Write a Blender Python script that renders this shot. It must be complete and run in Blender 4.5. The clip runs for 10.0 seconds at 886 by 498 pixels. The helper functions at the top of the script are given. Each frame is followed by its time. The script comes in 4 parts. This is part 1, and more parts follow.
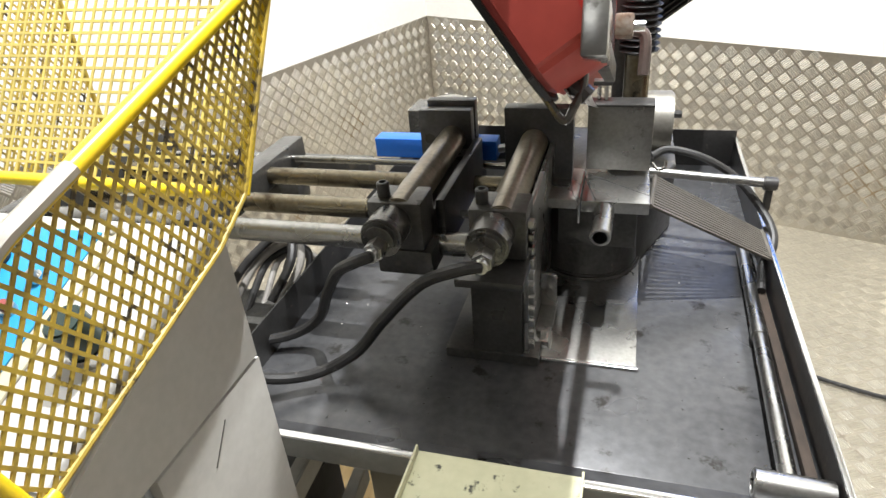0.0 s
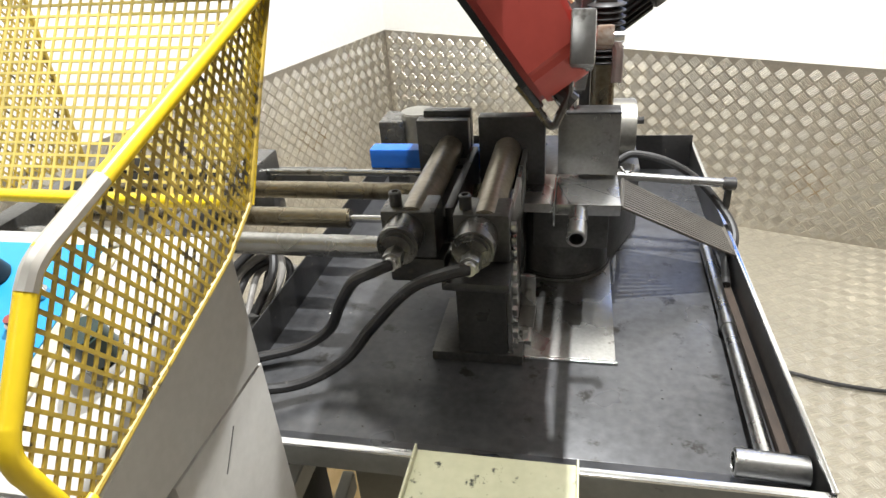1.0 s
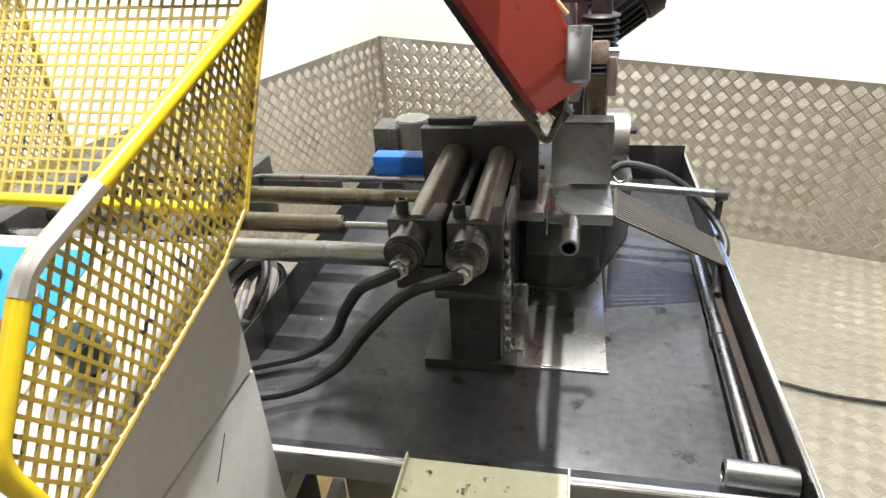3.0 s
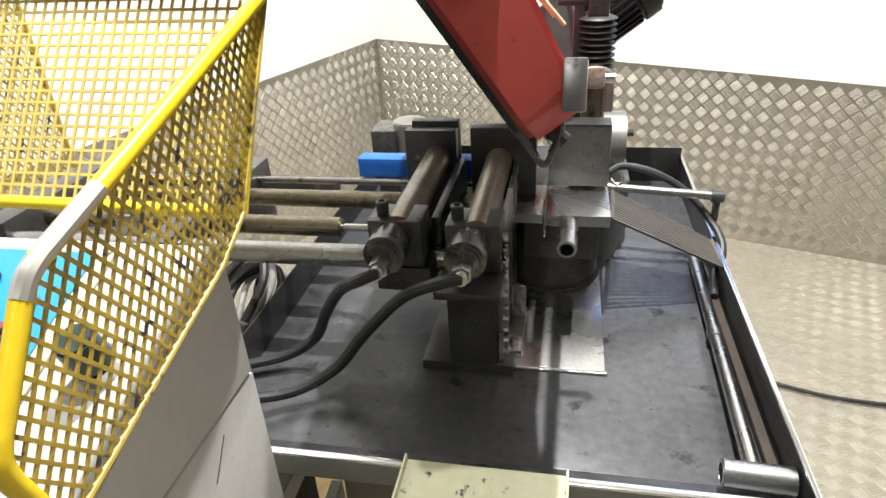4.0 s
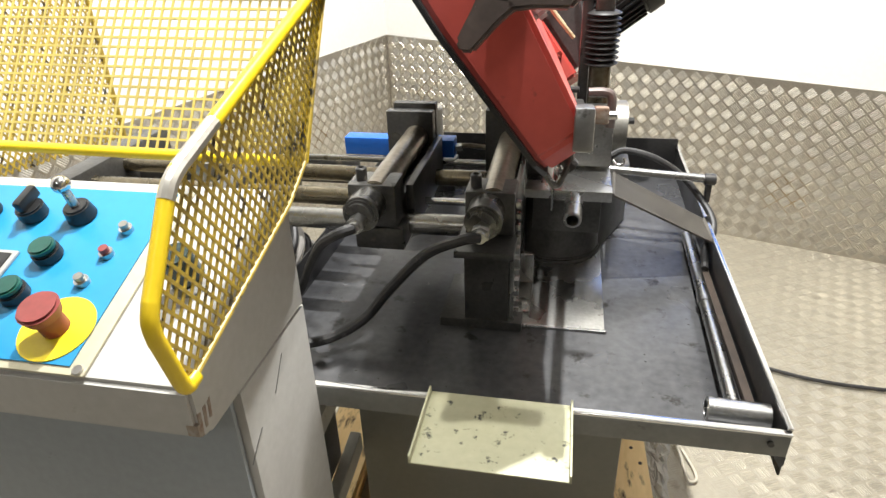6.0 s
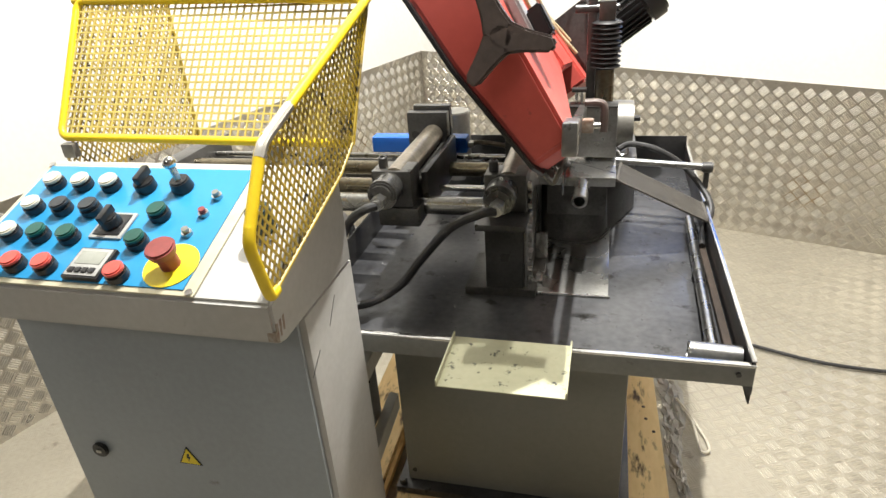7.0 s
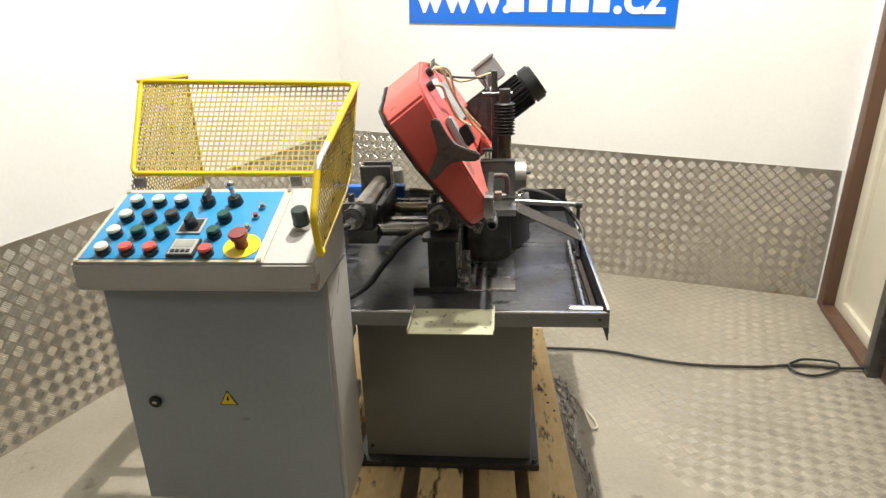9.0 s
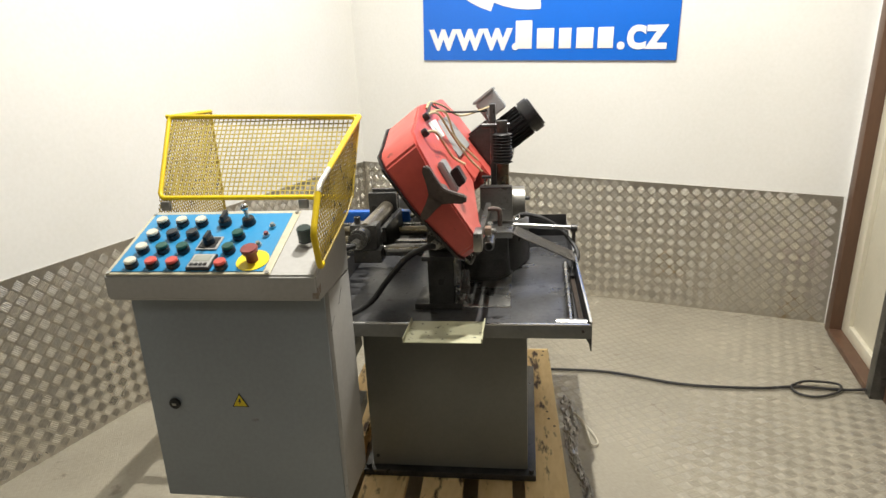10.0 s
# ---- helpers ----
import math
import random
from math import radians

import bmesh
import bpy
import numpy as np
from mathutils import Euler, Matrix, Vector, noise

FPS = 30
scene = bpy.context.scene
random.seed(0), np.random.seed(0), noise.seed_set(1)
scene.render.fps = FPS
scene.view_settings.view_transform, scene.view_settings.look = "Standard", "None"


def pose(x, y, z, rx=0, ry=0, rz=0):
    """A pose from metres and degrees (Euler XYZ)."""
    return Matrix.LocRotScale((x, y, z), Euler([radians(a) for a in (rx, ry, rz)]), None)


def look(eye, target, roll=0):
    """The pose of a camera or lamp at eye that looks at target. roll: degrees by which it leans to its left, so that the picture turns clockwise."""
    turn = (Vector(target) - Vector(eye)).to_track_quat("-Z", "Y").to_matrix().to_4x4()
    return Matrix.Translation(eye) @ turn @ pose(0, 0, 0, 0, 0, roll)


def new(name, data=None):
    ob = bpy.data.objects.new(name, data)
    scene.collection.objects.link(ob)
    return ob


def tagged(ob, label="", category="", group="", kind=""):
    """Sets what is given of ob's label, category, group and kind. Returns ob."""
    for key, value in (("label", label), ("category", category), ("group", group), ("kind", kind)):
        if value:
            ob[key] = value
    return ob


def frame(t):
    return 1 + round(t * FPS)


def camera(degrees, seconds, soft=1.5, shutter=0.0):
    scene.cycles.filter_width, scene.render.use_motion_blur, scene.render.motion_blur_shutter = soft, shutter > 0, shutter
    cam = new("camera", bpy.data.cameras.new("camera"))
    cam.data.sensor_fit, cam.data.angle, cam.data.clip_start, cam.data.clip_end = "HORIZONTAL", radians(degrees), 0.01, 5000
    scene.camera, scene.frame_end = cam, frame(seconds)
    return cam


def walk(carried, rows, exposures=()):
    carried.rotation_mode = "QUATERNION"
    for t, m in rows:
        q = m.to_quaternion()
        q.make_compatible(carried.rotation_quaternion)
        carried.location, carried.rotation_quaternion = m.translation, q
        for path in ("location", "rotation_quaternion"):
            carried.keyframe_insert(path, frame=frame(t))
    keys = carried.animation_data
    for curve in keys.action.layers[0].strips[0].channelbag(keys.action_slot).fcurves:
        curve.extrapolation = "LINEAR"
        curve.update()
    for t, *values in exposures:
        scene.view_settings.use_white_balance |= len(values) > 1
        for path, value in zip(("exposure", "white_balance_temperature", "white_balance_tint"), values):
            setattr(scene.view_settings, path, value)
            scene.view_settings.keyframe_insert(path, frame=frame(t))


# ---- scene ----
cam = camera(70.2, 10.0)
PATH = [
    (0, (0.021, -0.489, 1.371), (-0.514, 1.16, 0.375), -4.9),
    (0.5, (-0.005, -0.527, 1.376), (-0.432, 1.167, 0.403), -4.5),
    (1, (-0.012, -0.527, 1.379), (-0.417, 1.173, 0.406), -4.6),
    (1.5, (-0.011, -0.525, 1.379), (-0.405, 1.18, 0.412), -4.2),
    (2, (-0.009, -0.527, 1.379), (-0.399, 1.183, 0.418), -4.0),
    (2.5, (-0.013, -0.527, 1.381), (-0.398, 1.185, 0.422), -3.7),
    (4, (-0.015, -0.53, 1.383), (-0.387, 1.189, 0.431), -3.5),
    (4.5, (-0.016, -0.537, 1.383), (-0.381, 1.187, 0.438), -3.5),
    (5, (-0.016, -0.542, 1.385), (-0.378, 1.186, 0.446), -3.4),
    (5.5, (-0.019, -0.576, 1.388), (-0.389, 1.158, 0.463), -3.2),
    (6, (-0.029, -0.659, 1.382), (-0.389, 1.065, 0.435), -2.0),
    (6.2, (-0.021, -0.687, 1.387), (-0.449, 1.026, 0.447), -3.3),
    (7.3, (0.045, -0.929, 1.412), (-0.437, 0.817, 0.562), -4.0),
    (7.5, (0.036, -0.988, 1.423), (-0.392, 0.792, 0.619), -3.7),
    (8, (0.007, -1.183, 1.428), (-0.293, 0.661, 0.714), -3.5),
    (8.5, (-0.003, -1.338, 1.415), (-0.223, 0.513, 0.691), -2.0),
    (9, (0.017, -1.384, 1.446), (-0.165, 0.49, 0.771), -1.9),
    (9.5, (0.065, -1.446, 1.45), (-0.182, 0.445, 0.845), -1.8),
    (10, (0.113, -1.516, 1.45), (-0.153, 0.381, 0.876), -2.7),
]
walk(cam, [(t, look(eye, target, roll)) for t, eye, target, roll in PATH],
     [(0, 0.0, 6150, 9), (5.5, 0.0, 6250, 9), (7.3, -0.05, 6500, 9), (8.0, -0.22, 6600, 9), (9.0, -0.37, 6600, 9), (10, -0.62, 6600, 8)])

# ---- light ----
world = bpy.data.worlds.new("world")
scene.world = world
world.use_nodes = True
world.node_tree.nodes["Background"].inputs[0].default_value = (0.9, 0.95, 1.0, 1)
world.node_tree.nodes["Background"].inputs[1].default_value = 0.05


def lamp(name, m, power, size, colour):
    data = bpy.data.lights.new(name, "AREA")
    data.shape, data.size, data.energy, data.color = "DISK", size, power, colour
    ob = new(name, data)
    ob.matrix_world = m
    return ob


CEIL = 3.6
# First two cast the shadows; the wide third is added fill for fronts.
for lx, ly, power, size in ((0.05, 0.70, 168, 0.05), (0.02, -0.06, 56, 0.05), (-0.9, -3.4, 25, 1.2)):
    lamp("ceiling_and_fill_light", look((lx, ly, CEIL - 0.05), (lx, ly, 0)), power, size, (1.0, 0.97, 0.92))

# ---- materials ----


def surf(name, c1, c2=None, rough=0.5, metal=0.0, scale=8.0, fine=90.0, bump=0.15, dirt=None, amount=0.0, dscale=30.0, vary=0.12, stretch=(1, 1, 1), coat=0.0, island=0.0, rnd=0.0, spec=0.5):
    """A surface: two colours mixed by coarse and fine grain, spots of dirt, uneven gloss, fine relief."""
    m = bpy.data.materials.new(name)
    m.use_nodes = True
    t = m.node_tree
    n, l = t.nodes, t.links
    p = n["Principled BSDF"]
    c2 = c2 or tuple(0.75 * a for a in c1)
    tc = n.new("ShaderNodeTexCoord")
    mp = n.new("ShaderNodeMapping")
    mp.inputs["Scale"].default_value = stretch
    l.new(tc.outputs["Object"], mp.inputs["Vector"])
    a, b = n.new("ShaderNodeTexNoise"), n.new("ShaderNodeTexNoise")
    for node, sc, det in ((a, scale, 4), (b, fine, 3)):
        node.inputs["Scale"].default_value, node.inputs["Detail"].default_value = sc, det
        l.new(mp.outputs[0], node.inputs["Vector"])
    mul = n.new("ShaderNodeMath")
    mul.operation = "MULTIPLY_ADD"
    mul.inputs[1].default_value = 0.6
    l.new(b.outputs["Fac"], mul.inputs[0])
    l.new(a.outputs["Fac"], mul.inputs[2])
    ramp = n.new("ShaderNodeMapRange")
    ramp.inputs[1].default_value, ramp.inputs[2].default_value = 0.55, 1.05
    l.new(mul.outputs[0], ramp.inputs[0])
    mix = n.new("ShaderNodeMix")
    mix.data_type = "RGBA"
    mix.inputs["A"].default_value, mix.inputs["B"].default_value = (*c1, 1), (*c2, 1)
    l.new(ramp.outputs[0], mix.inputs["Factor"])
    col = mix.outputs["Result"]
    if rnd or island:
        src = n.new("ShaderNodeObjectInfo").outputs["Random"] if rnd else n.new("ShaderNodeNewGeometry").outputs["Random Per Island"]
        r = n.new("ShaderNodeMapRange")
        r.inputs[3].default_value, r.inputs[4].default_value = 1 - (rnd or island), 1 + (rnd or island)
        l.new(src, r.inputs[0])
        hs = n.new("ShaderNodeHueSaturation")
        l.new(r.outputs[0], hs.inputs["Value"])
        l.new(col, hs.inputs["Color"])
        col = hs.outputs[0]
    rm = n.new("ShaderNodeMapRange")
    rm.inputs[3].default_value, rm.inputs[4].default_value = max(rough - vary, 0.03), min(rough + vary, 1)
    l.new(a.outputs["Fac"], rm.inputs[0])
    rgh = rm.outputs[0]
    if dirt:
        d = n.new("ShaderNodeTexNoise")
        d.inputs["Scale"].default_value, d.inputs["Detail"].default_value, d.inputs["Roughness"].default_value = dscale, 5, 0.65
        l.new(mp.outputs[0], d.inputs["Vector"])
        dr = n.new("ShaderNodeMapRange")
        dr.inputs[1].default_value, dr.inputs[2].default_value = 0.72 - amount, 0.80 - amount
        l.new(d.outputs["Fac"], dr.inputs[0])
        dm = n.new("ShaderNodeMix")
        dm.data_type = "RGBA"
        l.new(dr.outputs[0], dm.inputs["Factor"])
        l.new(col, dm.inputs["A"])
        dm.inputs["B"].default_value = (*dirt, 1)
        col = dm.outputs["Result"]
    l.new(col, p.inputs["Base Color"])
    l.new(rgh, p.inputs["Roughness"])
    p.inputs["Metallic"].default_value = metal
    p.inputs["Coat Weight"].default_value = coat
    p.inputs["Specular IOR Level"].default_value = spec
    if bump:
        bp = n.new("ShaderNodeBump")
        bp.inputs["Strength"].default_value, bp.inputs["Distance"].default_value = bump, 0.002
        l.new(mul.outputs[0], bp.inputs["Height"])
        l.new(bp.outputs[0], p.inputs["Normal"])
    return m


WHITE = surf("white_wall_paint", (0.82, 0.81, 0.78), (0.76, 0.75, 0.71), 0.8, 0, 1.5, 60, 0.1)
# tone of the unseen walls, picked to lower the bounced light
DULL = surf("low_bounce_wall_grey", (0.20, 0.19, 0.18), (0.16, 0.15, 0.14), 0.8, 0, 1.5, 60, 0.1)
CEILP = surf("ceiling_paint", (0.66, 0.66, 0.64), (0.62, 0.62, 0.60), 0.85, 0, 1.5, 60, 0.05)
TREAD = surf("aluminium_tread_plate", (0.62, 0.59, 0.535), (0.48, 0.45, 0.40), 0.40, 1.0, 3, 120, 0.2, dirt=(0.40, 0.31, 0.20), amount=0.13, dscale=2.2)
PADS = surf("aluminium_tread_bars", (0.76, 0.735, 0.68), (0.58, 0.555, 0.505), 0.31, 1.0, 3, 120, 0.1, island=0.10)
FLOORM = surf("worn_floor_plate", (0.37, 0.336, 0.262), (0.285, 0.256, 0.198), 0.5, 0.1, 2.2, 70, 0.2, dirt=(0.16, 0.13, 0.10), amount=0.10, dscale=5)
FLOORP = surf("worn_floor_bars", (0.45, 0.412, 0.33), (0.35, 0.32, 0.255), 0.34, 0.45, 2.2, 70, 0.15, island=0.08)
BROWN = surf("brown_door_paint", (0.13, 0.07, 0.042), (0.095, 0.052, 0.032), 0.45, 0, 6, 80, 0.1, stretch=(1, 1, 0.2))
CREAM = surf("cream_door_leaf", (0.66, 0.62, 0.50), (0.60, 0.56, 0.45), 0.45, 0, 3, 60, 0.05)
WOOD = surf("pallet_pine", (0.80, 0.60, 0.30), (0.62, 0.42, 0.18), 0.7, 0, 6, 60, 0.4, dirt=(0.06, 0.03, 0.015), amount=0.155, dscale=20, stretch=(1, 0.3, 1), rnd=0.15)
BLUE = surf("blue_sign_print", (0.008, 0.16, 0.74), (0.008, 0.15, 0.69), 0.4, 0, 3, 60, 0.0)
PRINT = surf("white_sign_print", (0.85, 0.85, 0.85), (0.82, 0.82, 0.82), 0.5, 0, 3, 60, 0.0)
TRAYM = surf("oily_tray_steel", (0.108, 0.109, 0.114), (0.046, 0.046, 0.049), 0.31, 0.35, 4, 60, 0.14, dirt=(0.022, 0.02, 0.018), amount=0.11, dscale=20, vary=0.16)
RIMF = surf("dull_grey_rim", (0.22, 0.22, 0.205), (0.165, 0.165, 0.155), 0.42, 0.2, 8, 100, 0.12, dirt=(0.05, 0.045, 0.04), amount=0.06, dscale=24)
RIMM = surf("black_oily_rim", (0.040, 0.039, 0.038), (0.022, 0.021, 0.020), 0.36, 0.2, 9, 110, 0.2, dirt=(0.16, 0.14, 0.11), amount=0.05, dscale=30)
IRON = surf("dark_cast_iron", (0.10, 0.097, 0.090), (0.046, 0.044, 0.040), 0.31, 0.35, 14, 140, 0.35, dirt=(0.13, 0.115, 0.09), amount=0.09, dscale=15)
BLACKOX = surf("black_oxide_steel", (0.085, 0.083, 0.081), (0.044, 0.043, 0.042), 0.32, 0.5, 16, 150, 0.15, dirt=(0.12, 0.12, 0.12), amount=0.02, dscale=40)
STEEL = surf("ground_steel", (0.58, 0.575, 0.56), (0.40, 0.395, 0.375), 0.28, 1.0, 12, 160, 0.12, dirt=(0.07, 0.06, 0.05), amount=0.07, dscale=16)
BRIGHT = surf("bright_chromed_steel", (0.68, 0.68, 0.68), (0.55, 0.55, 0.54), 0.16, 1.0, 14, 160, 0.05)
OILROD = surf("oily_rod_steel", (0.24, 0.21, 0.15), (0.13, 0.11, 0.075), 0.27, 0.9, 14, 120, 0.15, dirt=(0.05, 0.035, 0.02), amount=0.10, dscale=14)
BARREL = surf("stained_cylinder_steel", (0.32, 0.28, 0.215), (0.15, 0.13, 0.10), 0.33, 0.75, 12, 120, 0.2, dirt=(0.33, 0.27, 0.19), amount=0.07, dscale=9)
YELLOW = surf("yellow_enamel", (0.82, 0.60, 0.015), (0.74, 0.52, 0.012), 0.35, 0, 10, 100, 0.1, dirt=(0.10, 0.075, 0.03), amount=0.035, dscale=45)
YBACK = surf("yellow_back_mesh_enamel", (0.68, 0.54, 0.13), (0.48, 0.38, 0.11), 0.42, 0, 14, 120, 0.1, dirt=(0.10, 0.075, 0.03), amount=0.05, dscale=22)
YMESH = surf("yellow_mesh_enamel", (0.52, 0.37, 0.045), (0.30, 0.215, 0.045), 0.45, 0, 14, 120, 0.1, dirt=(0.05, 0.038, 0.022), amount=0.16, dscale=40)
WORN = surf("worn_bare_steel", (0.62, 0.60, 0.56), (0.5, 0.48, 0.42), 0.35, 0.9, 14, 90, 0.1)
RED = surf("red_enamel", (0.62, 0.105, 0.085), (0.53, 0.085, 0.068), 0.40, 0, 5, 70, 0.08, dirt=(0.13, 0.035, 0.03), amount=0.085, dscale=14)
GREY = surf("grey_cabinet_enamel", (0.335, 0.37, 0.395), (0.285, 0.31, 0.33), 0.42, 0, 3, 90, 0.08, dirt=(0.18, 0.17, 0.15), amount=0.03, dscale=14)
LGREY = surf("light_grey_cabinet_top", (0.50, 0.49, 0.465), (0.42, 0.41, 0.385), 0.42, 0, 4, 90, 0.08, dirt=(0.2, 0.17, 0.13), amount=0.03, dscale=12)
PALEG = surf("pale_grey_bracket", (0.52, 0.51, 0.46), (0.43, 0.42, 0.37), 0.5, 0, 6, 90, 0.1, dirt=(0.18, 0.15, 0.10), amount=0.08, dscale=22)
GBASE = surf("grey_green_base_enamel", (0.21, 0.21, 0.185), (0.18, 0.18, 0.16), 0.45, 0, 3, 90, 0.08, dirt=(0.06, 0.055, 0.045), amount=0.02, dscale=10)
PALE = surf("pale_green_enamel", (0.50, 0.49, 0.33), (0.42, 0.41, 0.27), 0.45, 0, 6, 90, 0.1, dirt=(0.03, 0.03, 0.025), amount=0.115, dscale=55)
PANEL = surf("blue_panel_film", (0.028, 0.26, 0.52), (0.026, 0.235, 0.47), 0.4, 0, 4, 90, 0.02, dirt=(0.03, 0.16, 0.30), amount=0.01, dscale=20)
EDGE = surf("yellowed_panel_edge", (0.62, 0.58, 0.42), (0.48, 0.44, 0.32), 0.4, 0.2, 14, 90, 0.05, dirt=(0.2, 0.17, 0.1), amount=0.08, dscale=30)
PLASTIC = surf("black_plastic", (0.018, 0.018, 0.019), (0.012, 0.012, 0.012), 0.38, 0, 20, 150, 0.08)
# pale dust spots also stand in for the sheen on the hoses
RUBBER = surf("black_rubber_hose", (0.028, 0.027, 0.027), (0.018, 0.017, 0.017), 0.48, 0, 30, 160, 0.15, dirt=(0.14, 0.13, 0.12), amount=0.09, dscale=25)
IVORY = surf("ivory_button", (0.66, 0.63, 0.52), (0.55, 0.52, 0.42), 0.35, 0, 30, 150, 0.0)
GREEN = surf("dark_green_button", (0.01, 0.09, 0.065), (0.008, 0.06, 0.045), 0.35, 0, 30, 150, 0.0)
BUTRED = surf("red_button", (0.60, 0.09, 0.07), (0.48, 0.07, 0.055), 0.38, 0, 30, 150, 0.0)
KNOB = surf("dark_green_knob", (0.022, 0.045, 0.038), (0.014, 0.026, 0.022), 0.4, 0, 30, 150, 0.05)
SMOKE = surf("smoke_button", (0.03, 0.035, 0.04), (0.02, 0.022, 0.025), 0.35, 0, 30, 150, 0.0)
STOPRED = surf("emergency_red", (0.26, 0.055, 0.05), (0.19, 0.045, 0.04), 0.5, 0, 30, 150, 0.0)
STOPYEL = surf("emergency_yellow", (0.85, 0.68, 0.02), (0.78, 0.6, 0.02), 0.4, 0, 30, 150, 0.0)
LCD = surf("display_glass", (0.30, 0.31, 0.27), (0.26, 0.27, 0.23), 0.15, 0, 30, 150, 0.0)
FRAMEG = surf("display_bezel", (0.42, 0.42, 0.40), (0.36, 0.36, 0.34), 0.4, 0.2, 30, 150, 0.0)
STOCK = surf("blue_painted_bar", (0.01, 0.13, 0.55), (0.01, 0.10, 0.45), 0.4, 0, 10, 120, 0.08)
CAPM = surf("turned_dark_steel", (0.20, 0.195, 0.183), (0.10, 0.096, 0.09), 0.28, 0.8, 20, 150, 0.15, dirt=(0.04, 0.035, 0.03), amount=0.08, dscale=20)
RAILM = surf("oily_rail_steel", (0.40, 0.395, 0.375), (0.25, 0.245, 0.225), 0.26, 0.95, 12, 140, 0.1, dirt=(0.10, 0.085, 0.06), amount=0.08, dscale=12)
JAWM = surf("ground_jaw_steel", (0.36, 0.355, 0.34), (0.24, 0.235, 0.225), 0.30, 0.9, 14, 150, 0.12, dirt=(0.08, 0.07, 0.06), amount=0.08, dscale=12)
ALU = surf("cast_aluminium", (0.38, 0.365, 0.33), (0.27, 0.26, 0.23), 0.42, 0.8, 10, 120, 0.2)
BOXG = surf("grey_terminal_box", (0.34, 0.345, 0.345), (0.28, 0.285, 0.285), 0.45, 0, 10, 120, 0.05)
CORD2 = surf("grey_hose", (0.30, 0.28, 0.26), (0.2, 0.19, 0.17), 0.45, 0, 20, 120, 0.05)
CORD = surf("cream_cable", (0.56, 0.47, 0.29), (0.44, 0.35, 0.20), 0.5, 0, 20, 120, 0.0)
RUSTP = surf("rust_worn_paint", (0.33, 0.30, 0.26), (0.20, 0.11, 0.06), 0.6, 0, 40, 160, 0.3, dirt=(0.10, 0.05, 0.03), amount=0.15, dscale=50)
STRAPM = surf("pale_plastic_strap", (0.62, 0.58, 0.48), (0.48, 0.44, 0.35), 0.35, 0, 20, 120, 0.05)
REDWOOD = surf("dark_red_timber", (0.13, 0.032, 0.025), (0.07, 0.02, 0.016), 0.6, 0, 10, 90, 0.3)
RUST = surf("rusty_wood_strip", (0.060, 0.040, 0.028), (0.025, 0.018, 0.013), 0.8, 0, 20, 120, 0.5, stretch=(1, 0.2, 1))
STAR = surf("brown_black_handle", (0.13, 0.098, 0.085), (0.075, 0.057, 0.05), 0.45, 0.1, 18, 120, 0.2, dirt=(0.2, 0.15, 0.12), amount=0.05, dscale=30)
CHUTEM = surf("dull_chute_steel", (0.15, 0.138, 0.12), (0.10, 0.092, 0.08), 0.5, 0.6, 10, 120, 0.15)

# ---- helpers for shapes ----


def part(name, bm, material, parent=None, label="", smooth=True):
    me = bpy.data.meshes.new(name)
    bmesh.ops.recalc_face_normals(bm, faces=bm.faces)
    bm.to_mesh(me)
    bm.free()
    me.materials.append(material)
    if smooth:
        for p in me.polygons:
            p.use_smooth = True
        me.set_sharp_from_angle(angle=radians(35))
    ob = new(name, me)
    ob.parent = parent
    if label:
        tagged(ob, label)
    return ob


def thing(name, label, category, group="", at=None):
    ob = tagged(new(name), label, category, group)
    if at is not None:
        ob.matrix_world = at
    return ob


def B():
    return bmesh.new()


def bx(bm, x0, x1, y0, y1, z0, z1, bev=0.003, m=None, seg=2):
    r = bmesh.ops.create_cube(bm, size=1)
    v = r["verts"]
    for p in v:
        p.co = Vector(((x0 + x1) / 2 + p.co.x * (x1 - x0), (y0 + y1) / 2 + p.co.y * (y1 - y0), (z0 + z1) / 2 + p.co.z * (z1 - z0)))
    if bev:
        e = list({e for p in v for e in p.link_edges})
        g = bmesh.ops.bevel(bm, geom=e, offset=bev, segments=seg, affect="EDGES", profile=0.6)
        v = list({p for f in g["faces"] for p in f.verts} | {p for p in v if p.is_valid})
    if m is not None:
        bmesh.ops.transform(bm, matrix=m, verts=v)
    return bm


def rod(bm, p, q, r, r2=None, seg=20, bev=0.0):
    p, q = Vector(p), Vector(q)
    d = q - p
    m = Matrix.Translation((p + q) / 2) @ d.to_track_quat("Z", "Y").to_matrix().to_4x4()
    g = bmesh.ops.create_cone(bm, cap_ends=True, segments=seg, radius1=r, radius2=r if r2 is None else r2, depth=d.length, matrix=m)
    if bev:
        caps = {f for v in g["verts"] for f in v.link_faces if len(f.verts) > 4}
        bmesh.ops.bevel(bm, geom=list({e for f in caps for e in f.edges}), offset=bev, segments=2, affect="EDGES")
    return bm


def spline(pts, n=8):
    P = [Vector(p) for p in pts]
    P = [2 * P[0] - P[1]] + P + [2 * P[-1] - P[-2]]
    out = []
    for i in range(1, len(P) - 2):
        a, b, c, d = P[i - 1:i + 3]
        for k in range(n):
            t = k / n
            out.append(0.5 * (2 * b + (c - a) * t + (2 * a - 5 * b + 4 * c - d) * t * t + (3 * b - a - 3 * c + d) * t ** 3))
    return out + [P[-2]]


